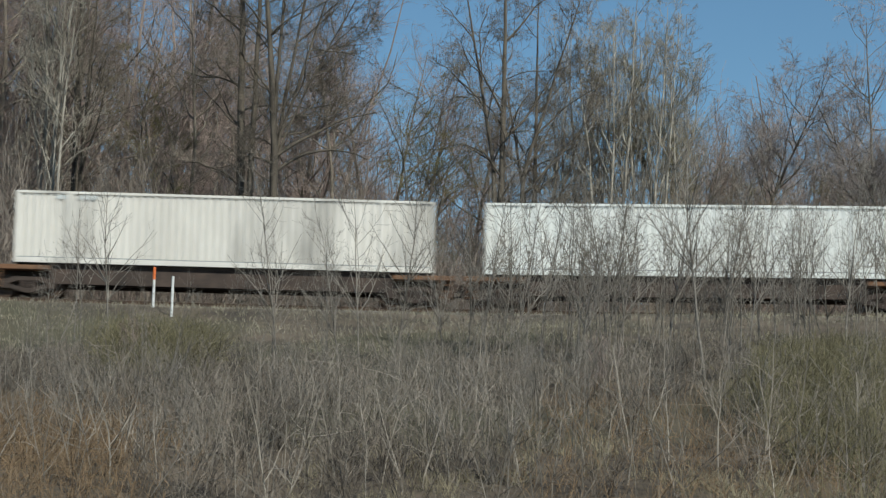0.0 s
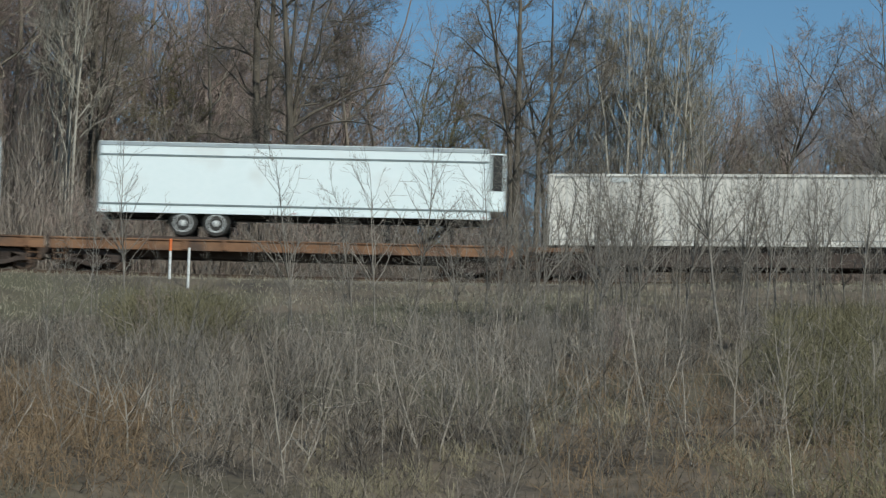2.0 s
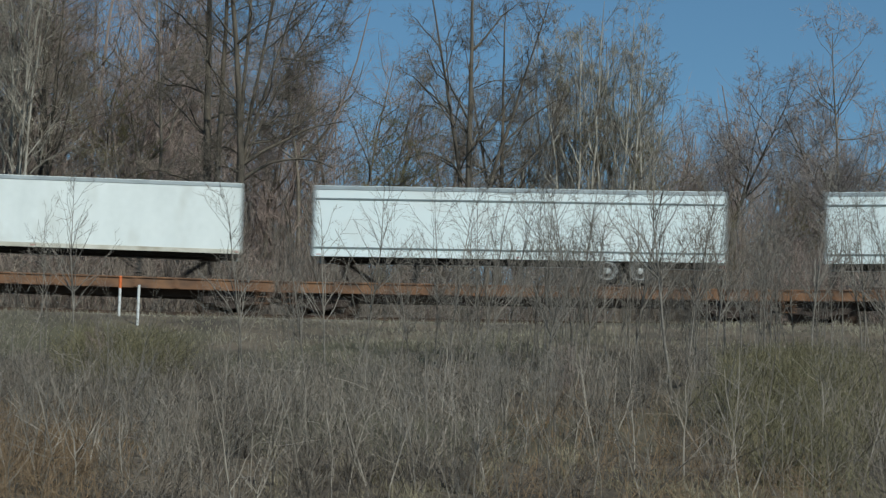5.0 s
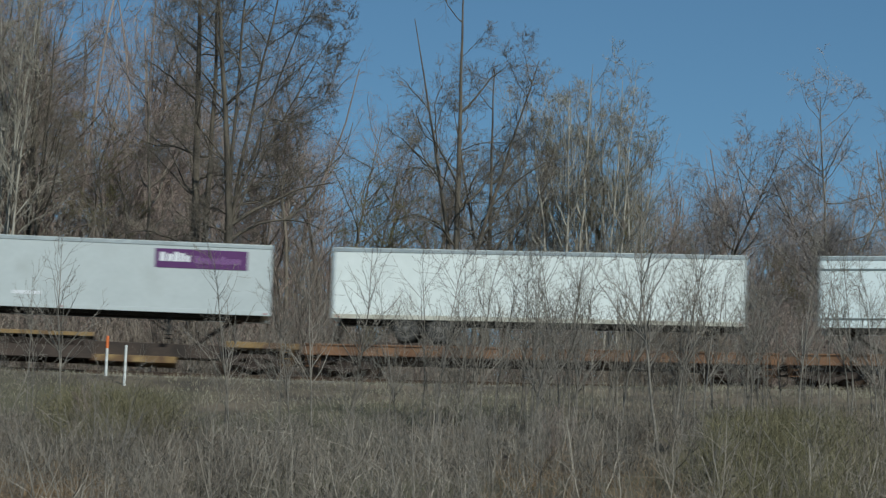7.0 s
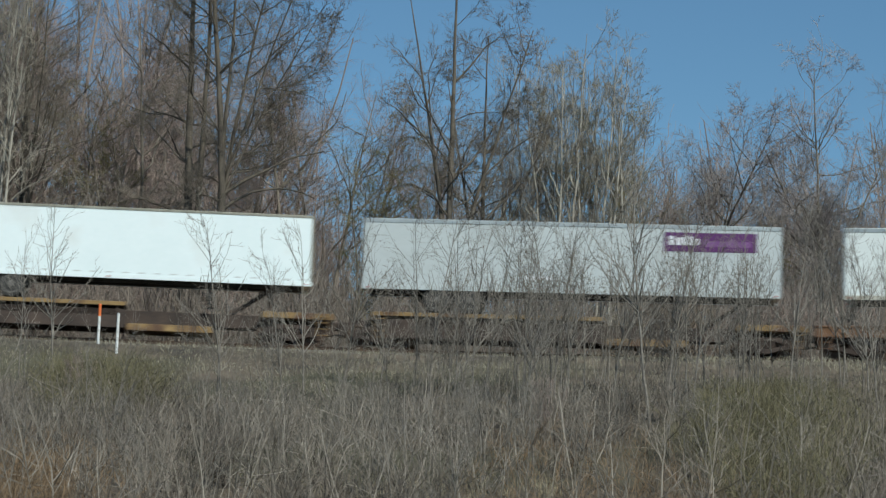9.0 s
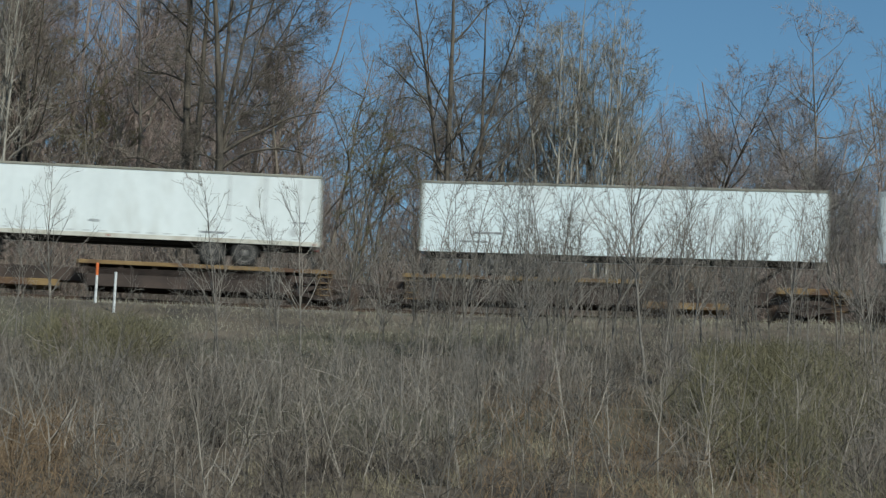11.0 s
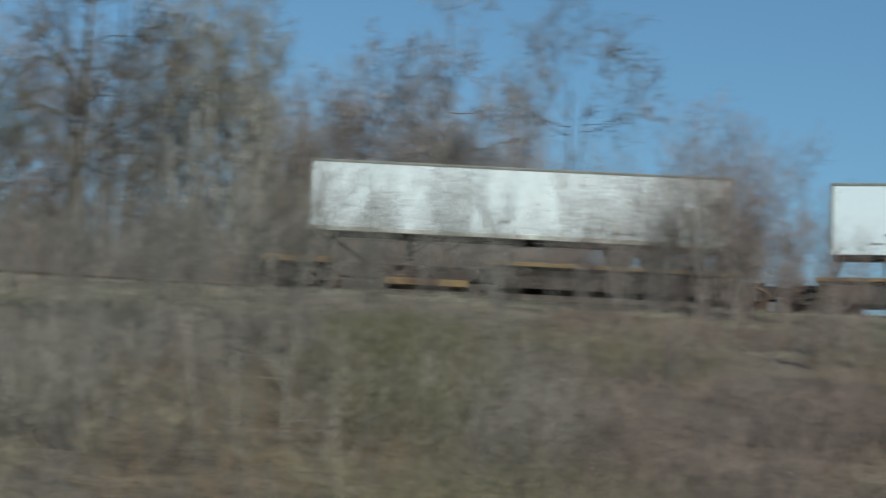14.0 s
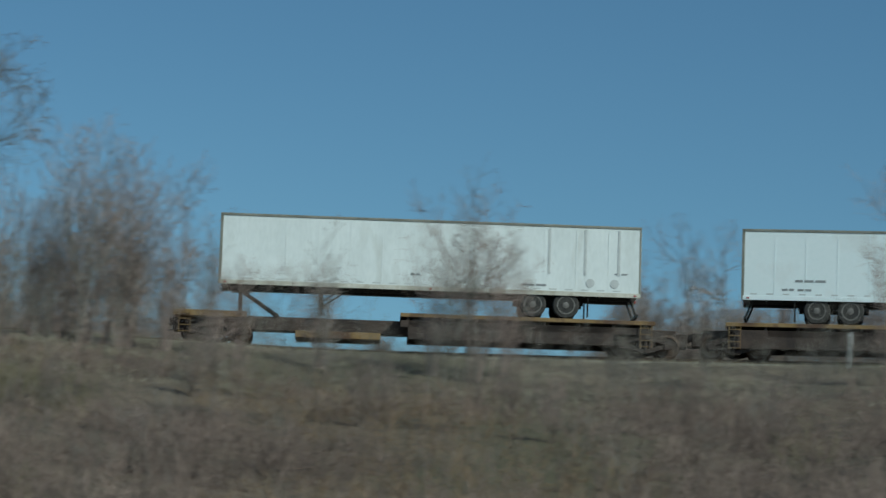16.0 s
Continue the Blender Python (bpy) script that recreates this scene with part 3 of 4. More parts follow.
    for i in range(60):
        again(shrub, rng.uniform(-1100, 960), rng.uniform(126, 165), rng.uniform(0, 360), rng.uniform(0.8, 1.3), "shrubs beside the railway")
    for i in range(70):
        again(shrub, rng.uniform(-1100, 2750), rng.uniform(114.5, 117), rng.uniform(0, 360), rng.uniform(0.22, 0.36), "shrubs beside the railway")
    for i in range(60):
        again(shrub, rng.uniform(-1100, 960), rng.uniform(116, 126), rng.uniform(0, 360), rng.uniform(0.5, 0.95), "shrubs beside the railway")
    for i in range(26):
        again(shrub, rng.uniform(940, 1390), rng.uniform(116, 130), rng.uniform(0, 360), rng.uniform(0.6, 1.0), "shrubs beside the railway")
    for i in range(40):
        a = rng.uniform(2110, 2760)
        again(shrub, a, rng.uniform(116, 126), rng.uniform(0, 360), rng.uniform(0.74, 0.98) * min(1.0, 0.72 + (a - 2110) / 360), "shrubs beside the railway")
    for i in range(64):
        again(shrub, rng.uniform(1250, 2760), rng.uniform(113.8, 116), rng.uniform(0, 360), rng.uniform(0.28, 0.40), "shrubs beside the railway")
    kinds.append(vase)
    for arc, dist, k, sc in ((1440, 128, 5, 0.46), (1660, 135, 5, 0.5), (2230, 146, 5, 0.55), (2300, 140, 5, 0.60), (2360, 138, 5, 0.58), (2435, 142, 5, 0.52), (2640, 133, 5, 0.68), (2710, 140, 5, 0.6), (700, 134, 5, 0.56), (905, 135, 5, 0.54)):
        again(kinds[k], arc, dist, rng.uniform(0, 360), sc, g)
    for arc, dist, sc in ((1165, 80, 0.3), (1420, 86, 0.32), (1455, 88, 0.34), (1500, 87, 0.26), (1720, 82, 0.3), (1760, 84, 0.26), (1985, 88, 0.3), (2060, 80, 0.3), (2300, 85, 0.3), (2450, 78, 0.34), (1330, 70, 0.25), (-545, 80, 0.3), (280, 74, 0.28)):
        again(shrub, arc, dist, rng.uniform(0, 360), sc, "shrubs beside the railway")
    for arc, dist, turn, sc in ((2255, 120, 30, 0.8), (2305, 119, 140, 0.9), (2350, 121, 250, 0.82), (2215, 121, 80, 0.7)):
        again(shrub, arc, dist, turn, sc, "shrubs beside the railway")
    # bushy clumps on the camera's side of the line
    bush = tree("bare_shrub", M_TWIG_RED, M_TWIG_RED, "open bushy clump of bare upright stems", "shrub", seed=77, tall=7.2, stems=12, spread=0.1, lean=0, first=0.2, twigs=3, thick=0.004, limb=30, up=0.05, reach=0.36, kids=(7, 5, 3), wave=0.12, stout=0.7)
    place(bush, 1225, 96, 0, 1.1)
    for arc, dist, sc in ((1180, 97, 0.88), (1285, 97, 0.95), (1360, 97, 0.8), (1120, 97, 0.7), (1060, 96, 0.7), (1010, 97, 0.75), (1835, 97, 0.72), (1920, 96, 0.95), (1965, 97, 0.68), (1262, 97.5, 1.02), (1305, 98, 0.85), (1150, 98, 0.7), (1640, 97, 0.55), (1490, 97, 0.5), (1440, 96, 0.5), (2640, 97, 0.7)):
        again(bush, arc, dist, rng.uniform(0, 360), sc, "shrubs beside the railway")


def sapling_meshes():
    kinds = []
    for i, (tall, stems, kids, spread, reach) in enumerate(((5.2, 2, (12, 3, 1), 0.08, 0.38), (6.4, 1, (18, 4, 1), 0.04, 0.36), (4.2, 3, (9, 3, 1), 0.15, 0.38), (7.4, 1, (22, 4, 1), 0.03, 0.32),
                                                            (4.6, 3, (9, 3, 1), 0.15, 0.38), (3.4, 6, (4, 3, 2), 0.22, 0.44))):
        kinds.append(tree("bare_sapling", M_SAPLING, M_SAPLING, "slender bare grey sapling on the overgrown bank" if stems < 3 else "clump of bare grey shoots on the overgrown bank", "sapling", seed=100 + i, tall=tall, stems=stems,
                          spread=spread, lean=0, first=0.36, twigs=3, thick=0.0054, limb=38, up=0.07, kids=kids, wave=0.10, wand=0.05, reach=reach, stout=1.45))
    return kinds


def build_saplings():
    rng = np.random.default_rng(17)
    kinds = sapling_meshes()
    placed = set()

    def put(k, arc, dist, sc):
        turn = rng.uniform(0, 360)
        if arc < -425 and dist > 90.5:
            return
        if k not in placed:
            placed.add(k)
            place(kinds[k], arc, dist, turn, sc)
            kinds[k]["group"] = "saplings on the bank"
        else:
            again(kinds[k], arc, dist, turn, sc, "saplings on the bank")
    # the ones that stand out against the train
    for arc, dist, k, sc in ((-578, 84, 3, 0.92), (-640, 88, 0, 0.95), (-690, 84, 2, 0.9), (-84, 86, 3, 0.95), (-200, 88, 2, 0.85), (-205, 92, 0, 0.7), (-330, 90, 2, 0.8), (-20, 88, 2, 0.95),
                             (150, 84, 0, 1.05), (175, 86, 1, 1.0), (252, 84, 1, 0.98), (290, 86, 1, 1.05), (330, 88, 0, 0.95), (400, 82, 1, 1.12), (472, 78, 3, 1.22), (500, 84, 1, 1.12), (520, 80, 0, 1.25), (560, 86, 1, 1.0),
                             (640, 84, 0, 1.15), (685, 84, 2, 1.25), (720, 82, 1, 1.05), (760, 86, 0, 1.1), (800, 88, 1, 0.95), (100, 88, 5, 1.0), (215, 90, 4, 0.9), (610, 90, 4, 0.95)):
        put(k, arc, dist, sc)
    for i in range(30):
        put(int(rng.choice([0, 1, 1, 2])), rng.uniform(-400, 900), rng.uniform(78, 91), rng.uniform(0.7, 1.05))
    for i in range(28):
        put(int(rng.choice([0, 1, 1])), rng.uniform(60, 900), rng.uniform(78, 91), rng.uniform(0.7, 1.1))
    # bushy young trees in front of the line, farther along
    for arc, dist, k, sc in ((1205, 94, 1, 1.05), (1225, 96, 0, 1.2), (1250, 95, 2, 1.3), (1190, 97, 5, 1.3), (1270, 97, 4, 1.1), (1225, 95, 3, 0.9), (1440, 94, 0, 0.85), (1500, 95, 2, 0.85), (1610, 93, 2, 0.95), (1640, 94, 0, 1.0),
                             (1660, 96, 5, 1.1), (1870, 94, 0, 1.12), (1895, 95, 3, 0.98), (960, 94, 5, 1.1), (1010, 93, 5, 1.2), (1050, 94, 2, 0.95), (1090, 95, 0, 0.8),
                             (2330, 94, 5, 0.8), (2150, 94, 5, 0.7), (2700, 93, 1, 0.95)):
        put(k, arc, dist, sc)
    for i in range(64):
        put(int(rng.choice([0, 2, 4, 5, 1])), rng.uniform(-950, 950), rng.uniform(60, 77), rng.uniform(0.35, 0.65))
    for i in range(12):
        put(int(rng.choice([0, 2, 4, 2])), rng.uniform(-420, 950), rng.uniform(84, 93), rng.uniform(0.5, 0.8))
    for i in range(26):
        put(int(rng.choice([2, 4])), rng.uniform(1000, 2050), rng.uniform(90, 96.5), rng.uniform(0.45, 0.8))
    for i in range(26):
        put(int(rng.choice([2, 4, 5])), rng.uniform(1900, 2780), rng.uniform(90, 96.5), rng.uniform(0.4, 0.75))
    for i in range(28):
        put(int(rng.choice([2, 4, 5])), rng.uniform(950, 2750), rng.uniform(60, 92), rng.uniform(0.3, 0.6))


def scatter(n, rng, lo=-1000, hi=2800, near=52, far=103):
    az = rng.uniform(lo, hi, n) / F
    d = np.sqrt(rng.uniform(near ** 2, far ** 2, n))
    x, y = np.sin(az) * d, np.cos(az) * d
    return x, y, height(x, y), az * F, d


def patchy(x, y, sc, seed):
    return np.array([noise.noise(Vector((a * sc, b * sc, seed))) for a, b in zip(x, y)])


# the growth stays low enough to leave the verge in view
BELOW_VERGE = ([56, 70, 80, 85, 88, 92, 96], [3.6, 2.5, 1.45, 0.85, 0.42, 0.3, 0.3])


def thicket(name, label, n, tall, mat_, seed, lo=-1000, hi=2800, near=52, far=101, keep=None, twig=3, rad=0.009, lean=0.16, category="brush", wave=0.22, taper=True, rings=6, cap=None, clump=0):
    rng = np.random.default_rng(seed)
    x, y, z, az, d = scatter(n // max(clump, 1), rng, lo, hi, near, far)
    if keep is not None:
        k = keep(x, y, az, d, rng)
        x, y, z, az, d = x[k], y[k], z[k], az[k], d[k]
    size = 1.0
    if clump:
        size = np.repeat(rng.uniform(0.55, 1.25, len(x)), clump)
        x, y, d = np.repeat(x, clump), np.repeat(y, clump), np.repeat(d, clump)
        x, y = x + rng.normal(0, 0.16, len(x)) * size, y + rng.normal(0, 0.16, len(x)) * size
        z = height(x, y)
    m = len(x)
    ln = size * rng.uniform(*tall, m) * (np.interp(d, [88, 96], [1.0, 0.55]) if taper else 1.0)
    if cap is not None:
        ln = np.minimum(ln, np.interp(d, *cap) * rng.uniform(0.6, 1.12, m))
    way = np.stack([rng.normal(0, lean, m), rng.normal(0, lean, m), np.ones(m)], -1)
    p = grow(np.stack([x, y, z - 0.1], -1), way, ln, rings, wave, 0.03, rng)
    r = (rad * rng.uniform(0.6, 1.5, m))[:, None] * np.linspace(1, 0.4, rings)[None]
    sets = [tubes(p, r, 3)]
    if twig:
        c, cr = sprout(p, r, twig, 0.2, 0.98, 48, 0.42, 4, 0.2, 0.05, 0.010, rng, 0.006)
        sets.append(tubes(c, cr, 3))
    v, q = joined(sets)
    tagged(new(name, mesh_of(name, v, q, mat_)), label, category, kind="stuff")


def olive_zone(x, y, a, d):
    return (patchy(x, y, 0.085, 14.0) > np.where(a < 0, 0.55, 0.3)) | ((a + 510) ** 2 / 80 ** 2 + (d - 87) ** 2 / 5.5 ** 2 < 1) | ((a - 690) ** 2 / 130 ** 2 + (d - 84) ** 2 / 10 ** 2 < 1)


def rust_zone(x, y, a, d):
    return ((patchy(x, y, 0.09, 23.0) > 0.2) & (d < np.where(a > 950, 92, 76))) | (((a + 760) / 330) ** 2 + ((d - 62) / 14) ** 2 < 1)


def build_thickets():
    bare = lambda a, d: (d < 91.6 + 1.5 * np.sin(a * 0.02)) & ~((a < -440) & (d > 91))

    def grey(sc, seed, lo, hi):
        def keep(x, y, a, d, r):
            k = (patchy(x, y, sc, seed) + r.uniform(lo, hi, len(x)) > 0) & bare(a, d)
            return k & (~(olive_zone(x, y, a, d) | rust_zone(x, y, a, d)) | (r.uniform(0, 1, len(x)) < 0.25))
        return keep
    thicket("thicket", "dense grey-brown thicket of bare stems", 9000, (0.3, 0.9), M_STEM, 201, hi=1000, keep=grey(0.16, 3.3, -0.25, 0.3), lean=0.4, twig=4, cap=BELOW_VERGE)
    thicket("thicket", "clumps of grey-brown bare shrubs", 7800, (0.9, 2.3), M_STEM, 214, hi=1000, near=56, far=92, keep=grey(0.16, 3.3, -0.35, 0.4), lean=0.42, twig=6, rad=0.010, wave=0.13, clump=13, cap=BELOW_VERGE)
    thicket("thicket", "lower grey-brown brush on the open bank", 17000, (0.3, 1.1), M_STEM_BROWN, 202, lo=900, keep=grey(0.15, 8.3, -0.25, 0.35), lean=0.3, twig=4)
    thicket("thicket", "clumps of brown bare shrubs on the open bank", 6500, (0.7, 1.7), M_STEM_BROWN, 215, lo=950, near=58, far=94, keep=grey(0.15, 8.3, -0.35, 0.4), lean=0.42, twig=5, rad=0.009, wave=0.13, clump=13, cap=([56, 75, 92], [2.0, 1.6, 1.1]))
    thicket("shoots", "grey bare shoots and fallen branches", 3600, (0.9, 2.6), M_SHOOT, 206, hi=1000, near=58, far=95, keep=grey(0.2, 31.0, -0.25, 0.25), lean=0.36, rad=0.014, twig=6, wave=0.13, clump=6, cap=BELOW_VERGE)
    thicket("whips", "straight slender bare whips on the bank", 460, (1.4, 3.8), M_SHOOT, 212, hi=1000, near=56, far=90, lean=0.14, rad=0.0155, twig=9, wave=0.09, cap=BELOW_VERGE)
    thicket("whips", "straight slender bare whips on the open bank", 300, (0.9, 2.4), M_STEM_BROWN, 213, lo=950, near=60, far=96, lean=0.12, rad=0.014, twig=6, wave=0.08, cap=([56, 75, 90], [2.6, 1.9, 1.2]))
    thicket("shoots", "grey bare shoots on the open bank", 2200, (0.6, 1.8), M_STEM_BROWN, 207, lo=950, keep=grey(0.2, 37.0, -0.3, 0.3), lean=0.38, rad=0.013, twig=4, wave=0.13, clump=5)
    thicket("verge_grass", "short grey-green grass beside the track", 46000, (0.08, 0.3), M_VERGE, 208, near=87.5, far=104.2, twig=0, rad=0.012, lean=0.6, category="grass", taper=False, rings=3)
    thicket("weeds", "dry brown weeds behind the track", 5000, (1.1, 2.2), M_STEM, 209, lo=-1100, hi=2760, near=112.2, far=117, twig=3, rad=0.01, lean=0.2, taper=False)
    thicket("brush", "olive-green brush", 24000, (0.8, 2.2), M_STEM_OLIVE, 203, keep=lambda x, y, a, d, r: olive_zone(x, y, a, d) & bare(a, d), twig=4, lean=0.35, rad=0.009, cap=BELOW_VERGE)
    thicket("brush", "rounded olive-green bush near the marker posts", 3400, (0.8, 2.2), M_STEM_OLIVE, 216, keep=lambda x, y, a, d, r: (a + 505) ** 2 / 100 ** 2 + (d - 84) ** 2 / 6 ** 2 < 1, lo=-605, hi=-405, near=78, far=90, twig=6, lean=0.35, rad=0.009, clump=12, cap=([78, 90], [2.3, 1.1]))
    thicket("brush", "large olive-green bush lower on the bank", 3400, (0.9, 2.3), M_STEM_OLIVE, 217, keep=lambda x, y, a, d, r: (a - 690) ** 2 / 150 ** 2 + (d - 75) ** 2 / 12 ** 2 < 1, lo=540, hi=840, near=62, far=90, twig=6, lean=0.35, rad=0.009, clump=12, cap=BELOW_VERGE)
    thicket("tussocks", "straw-coloured grass tussocks at the foot of the bank", 9000, (0.25, 0.65), M_STRAW, 218, lo=-250, hi=1000, near=53, far=67, twig=0, lean=0.55, rad=0.008, wave=0.18, clump=36, category="grass", rings=4, keep=lambda x, y, a, d, r: patchy(x, y, 0.2, 61.0) + r.uniform(-0.3, 0.3, len(x)) > 0.0)
    thicket("brush", "rust-brown dead brush", 12000, (0.5, 1.4), M_STEM_RUST, 204, keep=lambda x, y, a, d, r: rust_zone(x, y, a, d), twig=4, lean=0.35, rad=0.008)
    thicket("brush", "rust-brown dead brush at the foot of the bank", 1500, (0.5, 1.3), M_STEM_RUST, 211, lo=-1000, hi=-560, near=54, far=74, twig=4, lean=0.35, rad=0.008)
    thicket("dead_grass", "straw-coloured dead grass on the bank", 60000, (0.12, 0.5), M_GRASS, 205, far=103.5, twig=0, rad=0.008, lean=0.5, category="grass", rings=3, keep=lambda x, y, a, d, r: patchy(x, y, 0.22, 51.0) + r.uniform(-0.3, 0.3, len(x)) > -0.05)


def build_far_woods():
    """The depth of the wood: thin trunks and twigs without number."""
    rng = np.random.default_rng(303)
    n = 55000
    arc = np.concatenate([rng.uniform(-1150, -150, 18000), rng.uniform(-150, 1000, 15000), rng.uniform(1000, 1420, 3500), rng.uniform(1420, 2750, 1800), rng.uniform(2170, 2440, 1200), rng.uniform(430, 970, 6500), rng.uniform(-1150, -330, 4500), rng.uniform(-340, -110, 4500)])
    top = np.interp(arc, [-1150, -430, -330, -200, -150, 430, 500, 900, 1000, 1120, 1300, 1420, 1500, 2150, 2230, 2380, 2450, 2750], [31, 30, 26, 21, 16, 15, 16, 16, 14, 12.5, 11.5, 8, 3, 3, 10, 10, 4, 6])
    top = top * (1 + 0.15 * np.sin(arc * 0.045) + 0.1 * np.sin(arc * 0.13 + 1))
    d = rng.uniform(140, np.where(arc < -150, 230, 185))
    top = np.where((arc > 430) & (arc < 1000), top * (1.1 + (d - 140) * 0.006), top)
    x, y = np.sin(arc / F) * d, np.cos(arc / F) * d
    z = height(x, y)
    h = np.minimum(rng.uniform(0, 1, n) ** 0.9, rng.uniform(0.4, 1.0, n)) * top
    way = np.stack([rng.normal(0, 0.55, n), rng.normal(0, 0.55, n), np.full(n, 1.0)], -1)
    p = grow(np.stack([x, y, z + h * 0.92], -1), way, rng.uniform(0.8, 3.2, n) * np.clip(top / 12, 0.4, 1), 5, 0.22, 0.02, rng)
    sets = [tubes(p, np.maximum(rng.uniform(0.010, 0.026, n)[:, None] * np.linspace(1, 0.4, 5)[None], 0.007), 3)]
    k = rng.choice(n, 520, replace=False)
    way = np.stack([rng.normal(0, 0.05, 520), rng.normal(0, 0.05, 520), np.ones(520)], -1)
    q = grow(np.stack([x[k], y[k], z[k] - 0.2], -1), way, top[k] * rng.uniform(0.6, 0.95, 520), 9, 0.06, 0.03, rng)
    sets.append(tubes(q, np.clip(top[k] * 0.006, 0.02, 0.2)[:, None] * np.linspace(1, 0.2, 9)[None], 5))
    v, f = joined(sets)
    tagged(new("distant_woods", mesh_of("distant_woods", v, f, M_HAZE)), "brown haze of bare winter woods behind the railway", "woods", kind="stuff")


def build_understory():
    """Young growth without number along the edge of the wood."""
    rng = np.random.default_rng(311)
    arc = np.concatenate([rng.uniform(-1150, 60, 15000), rng.uniform(60, 980, 5500)])
    n = len(arc)
    d = rng.uniform(115, 134, n)
    x, y = np.sin(arc / F) * d, np.cos(arc / F) * d
    top = np.interp(arc, [-1150, -450, -300, -100, 60, 400, 980], [9.5, 9.5, 8.5, 8.0, 6.5, 6.0, 6.5]) * (1 + 0.22 * np.sin(arc * 0.031) + 0.15 * np.sin(arc * 0.083 + 2))
    h = rng.uniform(0, 1, n) ** 0.8 * top * np.interp(d, [115, 122], [0.45, 1.0])
    way = np.stack([rng.normal(0, 0.4, n), rng.normal(0, 0.4, n), np.ones(n)], -1)
    p = grow(np.stack([x, y, height(x, y) + h * 0.85 - 0.1], -1), way, rng.uniform(0.7, 2.4, n), 5, 0.18, 0.03, rng)
    sets = [tubes(p, np.maximum(rng.uniform(0.008, 0.02, n)[:, None] * np.linspace(1, 0.4, 5)[None], 0.006), 3)]
    k = rng.choice(n, 900, replace=False)
    way = np.stack([rng.normal(0, 0.10, 900), rng.normal(0, 0.10, 900), np.ones(900)], -1)
    q = grow(np.stack([x[k], y[k], height(x[k], y[k]) - 0.2], -1), way, np.maximum(top[k] * rng.uniform(0.4, 0.95, 900) * np.interp(d[k], [115, 122], [0.45, 1.0]), 1.0), 7, 0.08, 0.03, rng)
    sets.append(tubes(q, rng.uniform(0.015, 0.035, 900)[:, None] * np.linspace(1, 0.3, 7)[None], 4))
    v, f = joined(sets)
    tagged(new("undergrowth", mesh_of("undergrowth", v, f, M_UNDER)), "grey-brown tangle of bare young growth at the wood's edge", "undergrowth", kind="stuff")


build_trees()
build_far_woods()
build_understory()
build_saplings()
build_thickets()


# ---- the train: x forwards along the line, -y the camera's side, z from the rail's top ----
def wheel_pair(parent, x, y, hub):
    """A dual lorry wheel on one side of an axle."""
    s = -1 if y < 0 else 1
    w = lathe(bmesh.new(), [(0.30, 0.28), (0.48, 0.27), (0.515, 0.22), (0.515, 0.04), (0.48, -0.01), (0.30, -0.02)], 24)
    tyre = part("wheel", w, M_TYRE, parent, "black dual lorry tyre", pose(x, y, 1.40 + 0.515, 0, 0, 180 if s < 0 else 0))
    rim = lathe(bmesh.new(), [(0.355, 0.24), (0.355, 0.287), (0.32, 0.29), (0.28, 0.262), (0.15, 0.258), (0.12, 0.285), (0.02, 0.30)], 20)
    part("rim", rim, hub, tyre, "steel rim")
    return tyre


def running_gear(trailer, L, end, hub, back=3.5):
    """end: +1 where the axles stand at the leading end, -1 at the trailing one."""
    gear = boxes((-1.35, 1.35, -0.55, -0.42, 1.98, 2.24), (-1.35, 1.35, 0.42, 0.55, 1.98, 2.24), (-0.7, -0.56, -1.1, 1.1, 1.84, 1.98), (0.56, 0.7, -1.1, 1.1, 1.84, 1.98),
                 (-0.9, -0.36, -0.62, -0.42, 1.80, 1.98), (0.36, 0.9, -0.62, -0.42, 1.80, 1.98), (-0.9, -0.36, 0.42, 0.62, 1.80, 1.98), (0.36, 0.9, 0.42, 0.62, 1.80, 1.98), bevel=0.01)
    cx = end * (L / 2 - back)
    ob = part("axle_slider", gear, M_DARK, trailer, "black steel axle slider", pose(cx, 0, 0))
    for dx in (-0.64, 0.64):
        for y in (-0.98, 0.98):
            wheel_pair(trailer, cx + dx, y, hub)
    for y in (-0.95, 0.95):
        part("mud_flap", boxes((-0.01, 0.01, -0.3, 0.3, 1.52, 2.24)), M_TYRE, trailer, "black rubber mud flap", pose(cx + end * 1.5, y, 0))
    bm = bmesh.new()
    xe = end * (L / 2 - 0.10)
    for y in (-0.75, 0.75):
        bar(bm, (xe - end * 0.25, y, 2.28), (xe, y, 1.62), 0.08)
    bar(bm, (xe, -1.15, 1.62), (xe, 1.15, 1.62), 0.10)
    part("rear_bumper", bm, M_DARK, trailer, "dark steel underride bumper")
    for y in (-1.0, -0.85, 0.85, 1.0):
        part("tail_lamp", boxes((-0.02, 0.03, -0.05, 0.05, 2.32, 2.40), bevel=0.01), M_RED, trailer, "red tail lamp", pose(end * (L / 2), y, 0, 0, 0, 0 if end > 0 else 180))
    # landing legs towards the other end
    lx = -end * (L / 2 - 3.9)
    for y in (-0.8, 0.8):
        leg = boxes((-0.07, 0.07, -0.07, 0.07, 1.72, 2.26), (-0.05, 0.05, -0.05, 0.05, 1.50, 1.74), (-0.14, 0.14, -0.13, 0.13, 1.47, 1.50), bevel=0.006)
        part("landing_leg", leg, M_DARK, trailer, "dark steel landing leg", pose(lx, y, 0))
    bm = bmesh.new()
    bar(bm, (lx, -0.8, 1.9), (lx, 0.8, 1.9), 0.06)
    bar(bm, (lx + end * 0.8, -0.8, 2.26), (lx, -0.8, 1.72), 0.05)
    bar(bm, (lx + end * 0.8, 0.8, 2.26), (lx, 0.8, 1.72), 0.05)
    part("leg_brace", bm, M_DARK, trailer)


